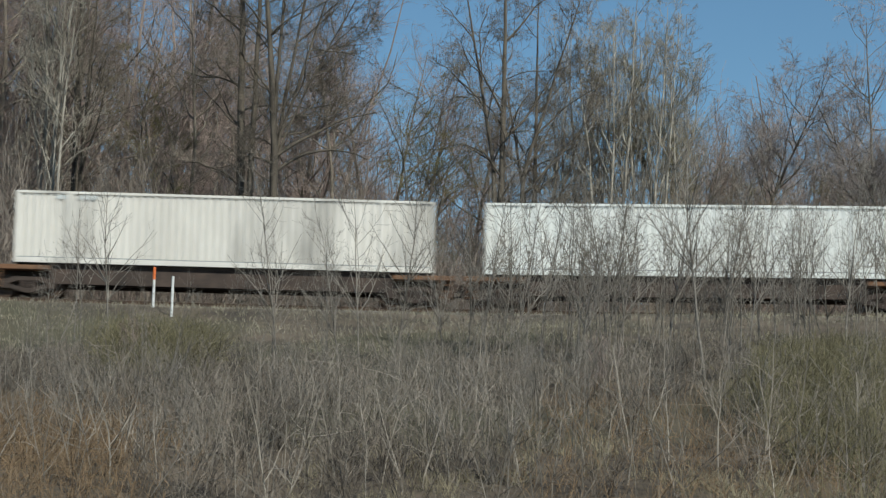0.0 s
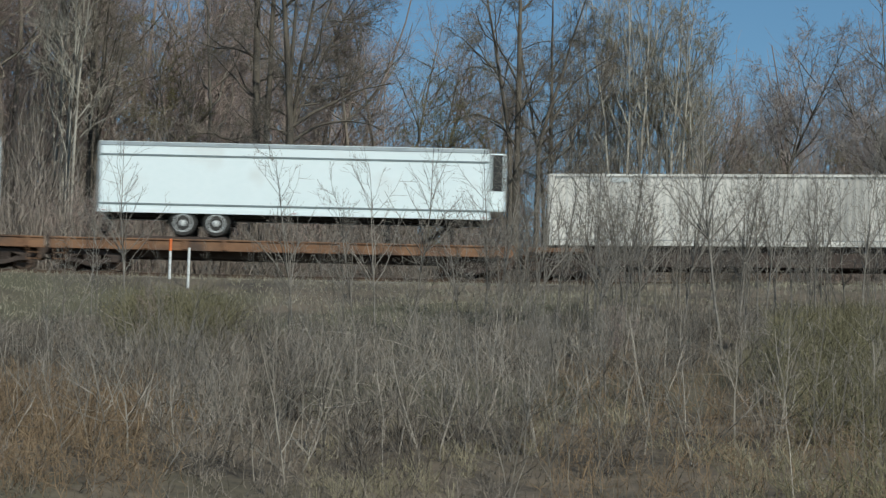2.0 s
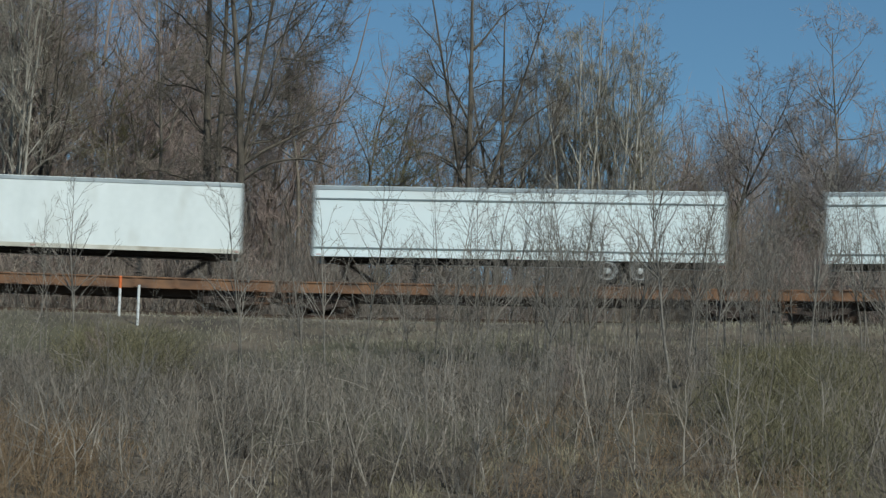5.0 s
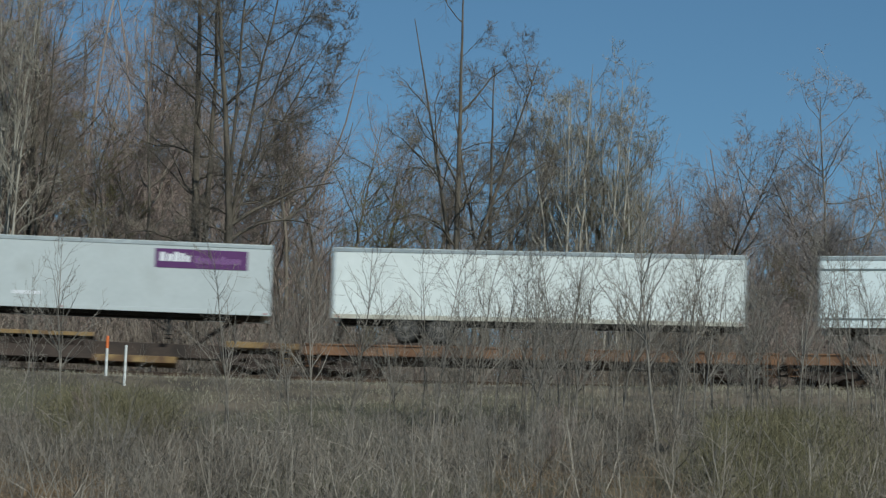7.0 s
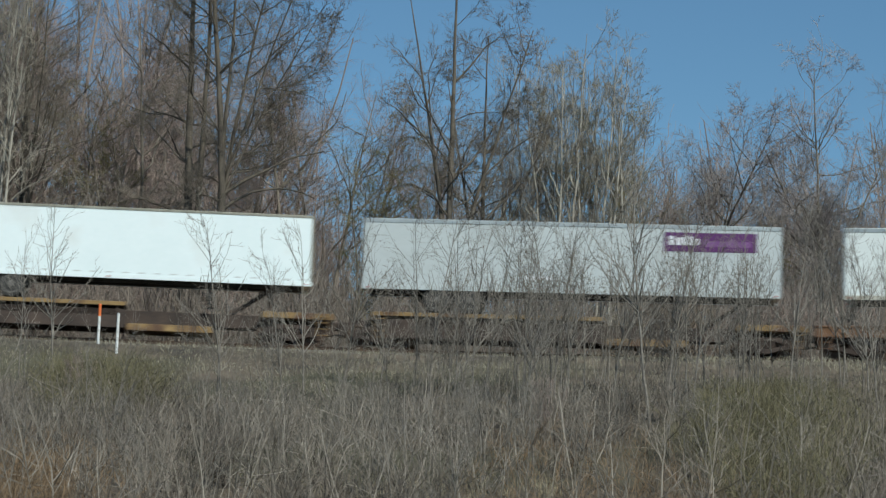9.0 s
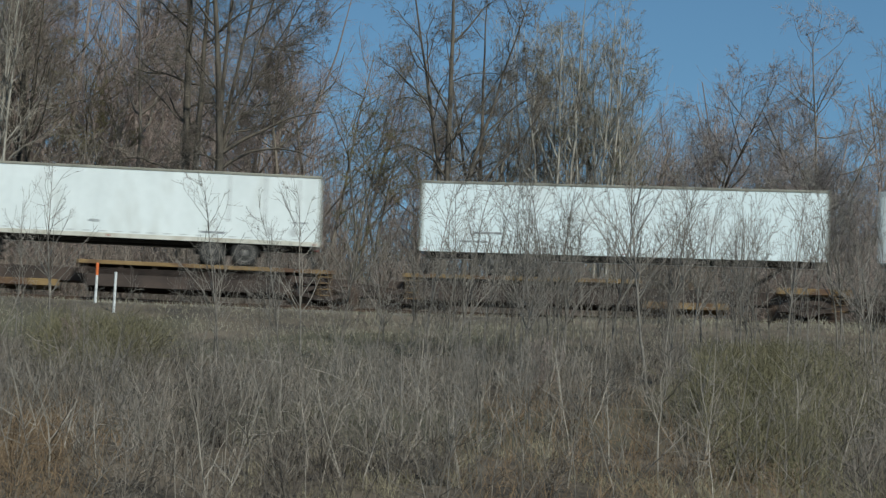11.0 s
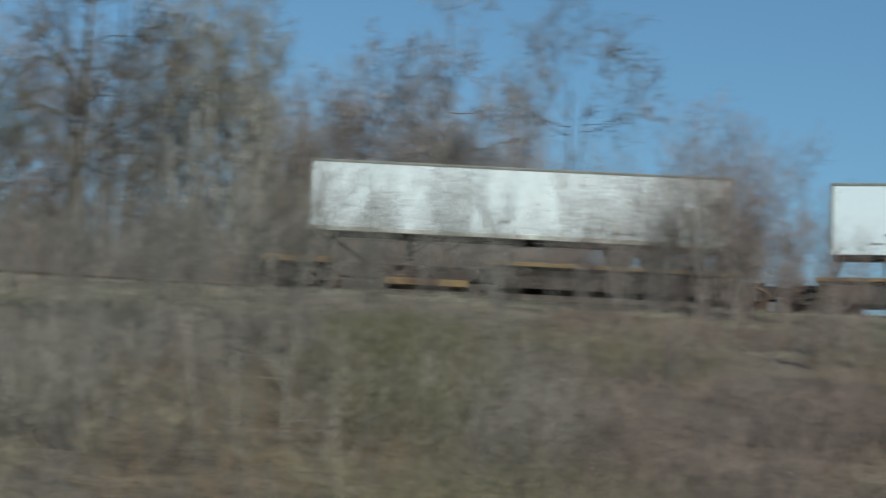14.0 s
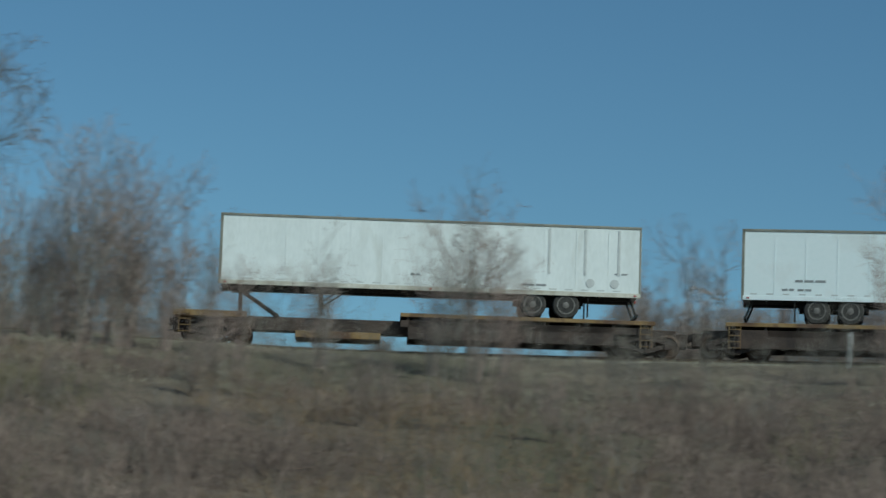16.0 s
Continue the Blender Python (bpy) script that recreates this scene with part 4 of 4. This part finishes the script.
def trailer(L, end, paint, label, style="plain", rail=None, floor=2.28, top=5.05, seams=1.22, hub=None):
    root = tagged(new("semi_trailer"), label, "trailer", "trailers on the train")
    W = 1.30
    body = boxes((-L / 2, L / 2, -W, W, floor + 0.12, top - 0.07), bevel=0.025)
    part("body", body, paint, root)
    rail = rail or M_ALU
    # rails, corner posts, roof
    for y in (-W, W):
        s = 1 if y > 0 else -1
        part("top_rail", boxes((-L / 2, L / 2, min(0, s * 0.022), max(0, s * 0.022), top - (0.10 if rail is M_TOPRAIL else 0.16), top - 0.015), bevel=0.006), rail, root, "", pose(0, y, 0))
        part("bottom_rail", boxes((-L / 2, L / 2, min(0, s * 0.02), max(0, s * 0.02), floor, floor + 0.17), bevel=0.006), M_GRIME if style == "sheet" else paint, root, "", pose(0, y, 0))
        if style == "reefer":
            for z in (top - 0.56, floor + 0.30):
                part("rub_rail", boxes((-L / 2 + 0.02, L / 2 - 0.02, min(0, s * 0.02), max(0, s * 0.02), z, z + 0.075), bevel=0.006), M_STRIP, root, "dark grey-green rub rail", pose(0, y, 0))
            continue
        n = max(4, int(round(L / seams)))
        seam = None
        for i in range(1, n):
            m = pose(-L / 2 + i * L / n, y, 0)
            if seam is None:
                seam = part("panel_seam", boxes((-0.02, 0.02, min(0, s * 0.007), max(0, s * 0.007), floor + 0.17, top - 0.16)), paint, root, "", m)
            else:
                share(seam, root, m)
    for x in (-L / 2, L / 2):
        s = 1 if x > 0 else -1
        for y0, y1 in ((-W - 0.008, -W + 0.07), (W - 0.07, W + 0.008)):
            part("corner_post", boxes((x - 0.06, x + s * 0.012 + 0.06 * (s < 0), y0, y1, floor, top), bevel=0.006), rail, root)
    part("roof", boxes((-L / 2, L / 2, -W - 0.01, W + 0.01, top - 0.07, top), bevel=0.012), rail if rail is not M_ALU else paint, root)
    # end doors
    xd = end * (L / 2 + 0.004)
    for y0 in (-1.22, 0.01):
        door = part("door", boxes((-0.02, 0.02, y0, y0 + 1.21, floor + 0.16, top - 0.16), bevel=0.01), paint, root, "", pose(xd, 0, 0))
        for yy in (y0 + 0.35, y0 + 0.85):
            part("lock_rod", boxes((-0.02, 0.02, yy - 0.014, yy + 0.014, floor + 0.12, top - 0.12), bevel=0.006), M_ALU, door, "", pose(end * 0.035, 0, 0))
    # frame under the floor
    bm = bmesh.new()
    for y in (-0.5, 0.5):
        box(bm, -L / 2 + 0.3, L / 2 - 0.3, y - 0.06, y + 0.06, floor - 0.06, floor + 0.12)
    for i in range(int(L / 0.6)):
        x = -L / 2 + 0.3 + i * 0.6
        box(bm, x - 0.03, x + 0.03, -1.2, 1.2, floor + 0.01, floor + 0.12)
    part("floor_frame", bm, M_DARK, root, "dark cross members under the floor")
    running_gear(root, L, end, hub or M_HUB, 3.9 if hub else 3.5)
    # marker lamps along the lower edge
    for x in (-L / 2 + 0.2, 0, L / 2 - 0.2):
        part("marker_lamp", boxes((x - 0.05, x + 0.05, -W - 0.04, -W - 0.015, floor + 0.05, floor + 0.10), bevel=0.006), M_RED, root)
    return root


def marks(root, rows, material=None, y=-1.304, name="marking"):
    """Plain bars that stand for writing: x0, x1, z0, z1."""
    for x0, x1, z0, z1 in rows:
        part(name, boxes((x0, x1, -0.004, 0.0, z0, z1)), material or M_INK_SHADE, root, "painted marking bar", pose(0, y, 0))


def words(x, z, h, widths, gap):
    out = []
    for w in widths:
        out.append((x, x + w, z, z + h))
        x += w + gap
    return out


def cooling_unit(root, L, top):
    x = L / 2
    case = part("cooling_unit", boxes((x, x + 0.62, -1.05, 1.05, 2.62, top - 0.12), bevel=0.09), M_WHITE, root, "white cooling unit with a dark grille")
    g = bmesh.new()
    for i in range(12):
        z = 3.55 + i * 0.105
        box(g, x + 0.10, x + 0.54, -1.075, -1.045, z, z + 0.055)
    part("grille", g, M_DARK, case, "dark louvred grille")
    # flat dark sheet behind the louvres: the opening's shaded inside as a colour
    part("side_panel", boxes((x + 0.08, x + 0.56, -1.062, -1.045, 3.44, 4.86), bevel=0.004), M_DARK, case)


def container(L, paint, label, floor=1.34, top=4.13):
    root = tagged(new("cargo_container"), label, "container", "containers on the train")
    W = 1.28
    n = int(L / 0.29)
    pitch = (L - 0.24) / n
    xs, ys = [], []
    for i in range(n):
        x = -L / 2 + 0.12 + i * pitch
        for fx, d in ((0.0, 0.0), (0.38, 0.0), (0.5, 0.07), (0.88, 0.07)):
            xs.append(x + fx * pitch)
            ys.append(d)
    xs.append(L / 2 - 0.12)
    ys.append(0.0)
    xs, ys = np.array(xs), np.array(ys)
    for s in (-1, 1):
        y = s * (W - ys)
        v = np.concatenate([np.stack([xs, y, np.full_like(xs, floor + 0.2)], -1), np.stack([xs, y, np.full_like(xs, top - 0.09)], -1)])
        k = len(xs)
        i = np.arange(k - 1)
        f = np.stack([i, i + 1, i + 1 + k, i + k], -1)
        if s > 0:
            f = f[:, ::-1]
        o = new("side_wall", mesh_of("side_wall", v, f, paint))
        o.parent = root
        tagged(o, "corrugated steel side wall")
        part("bottom_rail", boxes((-L / 2, L / 2, min(0, s * 0.03), max(0, s * 0.03), floor, floor + 0.2), bevel=0.01), paint, root, "", pose(0, s * W, 0))
        # raised dark strip: the shade of a groove is put into its colour
        part("rail_groove", boxes((-L / 2 + 0.15, L / 2 - 0.15, min(0, s * 0.01), max(0, s * 0.01), floor + 0.2, floor + 0.235)), M_INK_SHADE, root, "", pose(0, s * W, 0))
        part("top_rail", boxes((-L / 2, L / 2, min(0, s * 0.025), max(0, s * 0.025), top - 0.1, top), bevel=0.01), paint, root, "", pose(0, s * W, 0))
    for x in (-L / 2, L / 2 - 0.13):
        for y in (-W - 0.02, W - 0.10):
            part("corner_post", boxes((x, x + 0.13, y, y + 0.12, floor, top), bevel=0.012), paint, root)
        part("end_wall", boxes((x + 0.04, x + 0.09, -W + 0.1, W - 0.1, floor + 0.05, top - 0.05), bevel=0.005), paint, root)
    part("roof", boxes((-L / 2 + 0.02, L / 2 - 0.02, -W + 0.02, W - 0.02, top - 0.05, top - 0.01)), paint, root)
    part("floor", boxes((-L / 2 + 0.02, L / 2 - 0.02, -W + 0.02, W - 0.02, floor + 0.02, floor + 0.12)), M_DARK, root)
    for x in (-6.1, 5.95):
        for y in (-W - 0.035, W - 0.005):
            part("lift_post", boxes((x, x + 0.15, y, y + 0.04, floor, top), bevel=0.008), paint, root)
    return root


WHEEL_R = 0.457
SPINNERS = []


def bogie(car, x, u_phase):
    b = part("bogie", boxes((-0.2, 0.2, -1.0, 1.0, 0.58, 0.78), bevel=0.02), M_BROWN, car, "dark brown cast bogie with side frames", pose(x, 0, 0))
    for y in (-0.98, 0.98):
        bm = bmesh.new()
        bar(bm, (-1.1, 0, 0.50), (-0.42, 0, 0.74), 0.16, 0.20)
        bar(bm, (1.1, 0, 0.50), (0.42, 0, 0.74), 0.16, 0.20)
        bar(bm, (-0.7, 0, 0.44), (0.0, 0, 0.24), 0.15, 0.16)
        bar(bm, (0.7, 0, 0.44), (0.0, 0, 0.24), 0.15, 0.16)
        box(bm, -0.45, 0.45, -0.09, 0.09, 0.64, 0.80, 0.02)
        for sx in (-0.89, 0.89):
            box(bm, sx - 0.16, sx + 0.16, -0.10, 0.10, 0.34, 0.60, 0.02)
        for sx in (-0.22, 0, 0.22):
            lathe(bm, [(0.085, 0.28), (0.085, 0.66)], 10, "z", (sx, 0, 0))
        part("side_frame", bm, M_BROWN, b, "cast side frame with coil springs", pose(0, y, 0))
    for sx in (-0.89, 0.89):
        w = bmesh.new()
        for s in (-1, 1):
            lathe(w, [(0.10, s * 0.62), (0.16, s * 0.70), (0.36, s * 0.705), (0.37, s * 0.69), (0.485, s * 0.69), (0.485, s * 0.72), (WHEEL_R, s * 0.735), (WHEEL_R - 0.006, s * 0.815),
                      (0.375, s * 0.82), (0.36, s * 0.775), (0.14, s * 0.79), (0.10, s * 0.85)], 22)
        lathe(w, [(0.08, -1.05), (0.08, 1.05)], 12)
        ws = part("wheelset", w, M_RAIL, b, "steel wheelset", pose(sx, 0, WHEEL_R))
        SPINNERS.append((ws, sx))
    return b


def spine_car(L, end, sills, label, lead=True):
    """A low flat car for one load. sills: 'full', 'part' or 'well'."""
    root = tagged(new("flat_wagon"), label, "wagon", "wagons of the train")
    h = L / 2
    bm = boxes((-h + 0.5, h - 0.5, -0.42, 0.42, 0.62, 1.16), bevel=0.03)
    part("centre_sill", bm, M_BROWN, root, "dark brown centre sill")
    if sills == "well":
        for y in (-1.02, 1.02):
            part("side_plate", boxes((-h + 2.6, h - 2.6, -0.05, 0.05, 0.55, 1.28), bevel=0.01), M_BROWN, root, "", pose(0, y, 0))
    steel = M_RUST
    if sills == "full":
        for y in (-1.28, 1.28):
            s = -1 if y < 0 else 1
            part("side_sill", boxes((-h + 0.15, h - 0.15, min(0, -s * 0.10), max(0, -s * 0.10), 0.84, 1.27), (-h + 0.15, h - 0.15, min(0, s * 0.05), max(0, s * 0.05), 1.22, 1.28), bevel=0.012), steel, root, "rusty orange-brown side sill", pose(0, y, 0))
            n = int(L / 1.5)
            for i in range(n):
                x = -h + 0.8 + i * (L - 1.6) / (n - 1)
                part("stake_pocket", boxes((-0.07, 0.07, -0.045, 0.045, 0.88, 1.22), bevel=0.008), steel, root, "", pose(x, y + s * 0.03, 0))
        part("deck", boxes((-h + 0.15, h - 0.15, -1.18, 1.18, 1.16, 1.24)), M_BROWN, root)
    elif sills == "part":
        w0, w1 = (-1.2, h - 1.4) if end > 0 else (-h + 1.4, 1.2)
        for y in (-1.25, 1.25):
            s = -1 if y < 0 else 1
            part("side_sill", boxes((w0, w1, min(0, -s * 0.10), max(0, -s * 0.10), 1.25, 1.40), bevel=0.012), M_YELLOW, root, "faded yellow-brown side sill", pose(0, y, 0))
            part("lower_sill", boxes((w0 + 0.3, w1 - 1.6 * (end > 0), min(0, -s * 0.08), max(0, -s * 0.08), 0.40, 1.12), (w0 + 1.6 * (end < 0), w1 - 0.3, min(0, -s * 0.06), max(0, -s * 0.06), 0.86, 1.12), bevel=0.012), M_BROWN, root, "", pose(0, y * 0.94, 0))
        part("wheel_deck", boxes((w0, w1, -1.2, 1.2, 1.30, 1.395)), M_BROWN, root)
        bearer = part("cross_bearer", boxes((-0.05, 0.05, -1.15, 1.15, 1.06, 1.30)), M_BROWN, root, "", pose(w0 + 0.3, 0, 0))
        for i in range(1, 8):
            share(bearer, root, pose(w0 + 0.3 + i * (w1 - w0 - 0.6) / 7, 0, 0))
        e0, e1 = (-h + 0.1, -h + 2.9) if end > 0 else (h - 2.9, h - 0.1)
        part("end_platform", boxes((e0, e1, -1.22, 1.22, 1.02, 1.26), bevel=0.02), M_YELLOW, root, "faded yellow-brown end platform")
        m0, m1 = (e1 + 1.9, e1 + 5.2) if end > 0 else (e0 - 5.2, e0 - 1.9)
        part("belly_sill", boxes((m0, m1, -1.0, 1.0, 0.34, 0.60), bevel=0.02), M_YELLOW, root, "low rusty belly beam")
    if sills != "well":
        hx = -end * (h - 2.6)
        bm = bmesh.new()
        for y in (-0.45, 0.45):
            bar(bm, (hx, y, 1.2), (hx, y * 0.7, 2.2), 0.12)
            bar(bm, (hx + end * 1.5, y, 1.2), (hx + end * 0.1, y * 0.6, 2.12), 0.11)
        box(bm, hx - 0.35, hx + 0.35, -0.5, 0.5, 2.14, 2.22)
        part("hitch_stand", bm, M_BROWN, root, "steel hitch stand that holds the trailer's nose")
        if sills == "full":
            part("wheel_chock_plate", boxes((-2.0, 2.0, -1.15, 1.15, 1.24, 1.395), bevel=0.01), M_BROWN, root, "", pose(end * (h - 5.0), 0, 0))
    else:
        part("deck", boxes((-h + 1.6, h - 1.6, -1.1, 1.1, 1.22, 1.33), bevel=0.01), M_BROWN, root)
        for x in (-h + 1.4, h - 1.4):
            part("end_platform", boxes((-1.2, 1.2, -1.2, 1.2, 1.08, 1.26), bevel=0.02), M_RUST, root, "rusty end platform", pose(x, 0, 0))
    for x in (-h + 1.75, h - 1.75):
        bogie(root, x, 0)
    for s in (-1, 1):
        c = boxes((0.0, 0.55, -0.09, 0.09, 0.80, 0.96), (0.42, 0.72, -0.16, 0.16, 0.74, 1.02), bevel=0.02)
        part("coupler", c, M_BROWN, root, "", pose(s * (h - 0.62), 0, 0, 0, 0, 0 if s > 0 else 180))
        part("draft_box", boxes((0.0, 1.9, -0.40, 0.40, 0.50, 1.04), bevel=0.03), M_BROWN, root, "", pose(s * (h - 0.05), 0, 0, 0, 0, 180 if s > 0 else 0))
        lad = bmesh.new()
        for i in range(4):
            box(lad, -0.22, 0.22, -0.015, 0.015, 0.40 + i * 0.24, 0.425 + i * 0.24)
        for x in (-0.22, 0.22):
            box(lad, x - 0.015, x + 0.015, -0.015, 0.015, 0.36, 1.24)
        part("ladder", lad, M_YELLOW if sills == "part" else M_RUST, root, "", pose(s * (h - (1.75 if sills == "part" and s == end else 0.55)), -1.27, 0))
        hose = bmesh.new()
        pts = [(0, 0, 0.85), (0.12, 0, 0.66), (0.3, 0, 0.52), (0.5, 0, 0.5)]
        for a, b in zip(pts, pts[1:]):
            bar(hose, a, b, 0.04)
        part("brake_hose", hose, M_TYRE, root, "", pose(s * (h - 0.3), -0.3, 0, 0, 0, 0 if s > 0 else 180))
    return root


# rear and front of each load's near side, in metres along the line at the start
LOADS = dict(a=(-22.5, -6.1), b=(-40.83, -24.47), c=(-58.40, -43.15), d=(-78.38, -62.31), e=(-97.36, -81.22), f=(-116.08, -99.78), g=(-133.92, -118.08), h=(-154.30, -137.88))


def run(t):
    """Metres that the train has gone."""
    return 10.1 * t + 0.055 * max(0.0, t - 13.0) ** 2


MOVERS = []


def build_train():
    def span(k):
        r, f = LOADS[k]
        return (f - r) * (1 - 1.3 / RADIUS), (r + f) / 2
    L, c = span("a")
    o = container(L, M_OFFWHITE, "off-white corrugated steel freight container")
    MOVERS.append((o, c))
    L, c = span("b")
    o = container(L, M_CREAM, "dirty cream corrugated steel freight container with grey stains")
    marks(o, words(-L / 2 + 1.55, 3.82, 0.16, (0.28, 0.1), 0.06) + words(-L / 2 + 2.4, 3.82, 0.16, (0.2, 0.2, 0.26), 0.05), M_EMBLEM, -1.292)
    MOVERS.append((o, c))
    L, c = span("c")
    o = trailer(L, -1, M_WHITE, "white refrigerated semi-trailer with grey-green rub rails and a cooling unit", "reefer", hub=M_HUB_PALE)
    cooling_unit(o, L, 5.05)
    MOVERS.append((o, c))
    L, c = span("d")
    o = trailer(L, 1, M_WHITE, "white semi-trailer with grey-green rub rails", "reefer", hub=M_HUB_PALE)
    marks(o, words(L / 2 - 8.7, 4.80, 0.10, (0.14, 0.14, 0.16), 0.05) + words(L / 2 - 3.85, 4.78, 0.12, (0.2, 0.16), 0.05))
    MOVERS.append((o, c))
    L, c = span("e")
    o = trailer(L, -1, M_WHITE_OLD, "white sheet-sided semi-trailer with weathered panels", "sheet")
    MOVERS.append((o, c))
    L, c = span("f")
    o = trailer(L, -1, M_GREY, "grey-white semi-trailer with a purple sign panel")
    x0, x1, z0, z1 = L / 2 - 4.52, L / 2 - 0.95, 4.02, 4.76
    sign = part("sign_panel", boxes((x0, x1, -0.006, 0, z0, z1)), M_PURPLE, o, "purple painted sign panel", pose(0, -1.312, 0))
    bm = bmesh.new()
    for a, b, zl, zh in ((0.17, 0.40, 0.25, 0.60), (0.46, 0.68, 0.25, 0.54), (0.72, 0.92, 0.25, 0.62), (0.96, 1.14, 0.25, 0.58), (1.18, 1.34, 0.25, 0.50)):
        box(bm, x0 + a, x0 + b, -0.004, 0, z0 + zl, z0 + zh)
    part("sign_shape", bm, M_SIGN_WHITE, sign, "plain white shapes on the sign", pose(0, -0.008, 0))
    bm = bmesh.new()
    for i in range(9):
        a = 1.55 + i * 0.2
        box(bm, x0 + a, x0 + a + 0.14, -0.004, 0, z0 + 0.2, z0 + (0.5 if i in (0, 5) else 0.42))
    part("sign_bars", bm, M_SIGN_LILAC, sign, "plain lilac bars on the sign", pose(0, -0.008, 0))
    marks(o, [(-L / 2 + 6.2, -L / 2 + 7.3, 2.78, 2.92)], M_SIGN_WHITE)
    MOVERS.append((o, c))
    L, c = span("g")
    o = trailer(L, -1, M_WHITE, "plain white smooth-sided semi-trailer with a dark top rail", rail=M_TOPRAIL)
    marks(o, words(-L / 2 + 2.0, 3.00, 0.09, (0.3, 0.35, 0.4), 0.06) + words(-L / 2 + 1.5, 2.66, 0.08, (0.22, 0.2), 0.05) + words(-L / 2 + 2.1, 2.66, 0.08, (0.24, 0.24), 0.05))
    marks(o, [(-L / 2 + 0.3 + i * 0.62, -L / 2 + 0.55 + i * 0.62, 2.50, 2.545) for i in range(25)], M_EMBLEM)
    MOVERS.append((o, c))
    L, c = span("h")
    o = trailer(L, 1, M_WHITE_OLD, "weathered white semi-trailer with a dull yellowish top rail", "sheet", rail=M_TOPRAIL)
    marks(o, [(-L / 2 + 0.3 + i * 0.62, -L / 2 + 0.6 + i * 0.62, 2.50, 2.545) for i in range(25)], M_EMBLEM)
    marks(o, words(L / 2 - 1.0, 3.15, 0.06, (0.2, 0.25), 0.05) + words(L / 2 - 8.9, 2.86, 0.10, (0.16, 0.16), 0.05) + words(L / 2 - 4.6, 2.62, 0.08, (0.5, 0.4), 0.05))
    for x in (L / 2 - 1.95, L / 2 - 1.0):
        part("emblem", lathe(bmesh.new(), [(0.17, -0.004), (0.17, 0.0)], 18, "y", (x, 0, 2.80)), M_EMBLEM, o, "faded grey round emblem", pose(0, -1.312, 0))
    # three thin grey lines down the leading part of the side
    for x in (L / 2 - 3.55, L / 2 - 2.15, L / 2 - 0.85):
        part("stain_streak", boxes((x - 0.045, x + 0.045, -0.005, 0, 3.1, 4.88)), M_EMBLEM, o, "grey streak down the side", pose(0, -1.308, 0))
    MOVERS.append((o, c))
    # wagons
    names = "abcdefgh"
    kind = dict(a=("well", 1), b=("well", 1), c=("full", -1), d=("full", 1), e=("full", -1), f=("part", -1), g=("part", -1), h=("part", 1))
    text = dict(well="dark brown low container wagon", full="flat wagon with rusty orange-brown side sills", part="skeletal flat wagon with faded yellow-brown decks")
    for i, k in enumerate(names):
        r, f = LOADS[k]
        front = (f + LOADS[names[i - 1]][0]) / 2 - 0.05 if i else f + 1.0
        rear = (r + LOADS[names[i + 1]][1]) / 2 + 0.05 if i < 7 else r - 1.75
        s, e = kind[k]
        MOVERS.append((spine_car(front - rear, e, s, text[s]), (front + rear) / 2))


build_train()


# ---- marker posts beside the line ----
def post(arc, dist, tall, orange):
    root = tagged(new("marker_post"), "slim white marker post with an orange top" if orange else "slim white marker post", "post", "marker posts beside the railway")
    x, y, z = on_ground(arc / F, dist)
    root.matrix_basis = pose(x, y, z - 0.1, 0.8, 0.4, 10)
    zt = tall - (0.46 if orange else 0.0)
    part("shaft", lathe(bmesh.new(), [(0.05, 0), (0.052, zt - 0.01), (0.048, zt)], 10, "z"), M_POST, root, "white post shaft")
    if orange:
        part("cap", lathe(bmesh.new(), [(0.056, zt), (0.058, zt + 0.42), (0.052, zt + 0.455), (0.02, zt + 0.46)], 10, "z"), M_ORANGE, root, "orange post top")
    return root


post(-511, 102.3, 1.58, True)
post(-478, 100.4, 1.55, False)
post(2573, 102.0, 1.35, False)


# ---- motion ----
def standing(u, base):
    """Pose on the line: the middle between two points of support."""
    a, b = line(u - base), line(u + base)
    p, q = Vector(a[:3]), Vector(b[:3])
    d = (q - p).normalized()
    side = Vector((0, 0, 1)).cross(d).normalized()
    up = d.cross(side)
    m = Matrix((d, side, up)).transposed().to_4x4()
    return Matrix.Translation((p + q) / 2) @ m


def motions():
    for ob, u0 in MOVERS:
        walk(ob, [(0.5 * i, standing(u0 + run(0.5 * i), 6.0)) for i in range(33)])
    for ws, sx in SPINNERS:
        walk(ws, [(i / 15, pose(sx, 0, WHEEL_R) @ Matrix.Rotation(run(i / 15) / WHEEL_R, 4, "Y")) for i in range(241)])


motions()
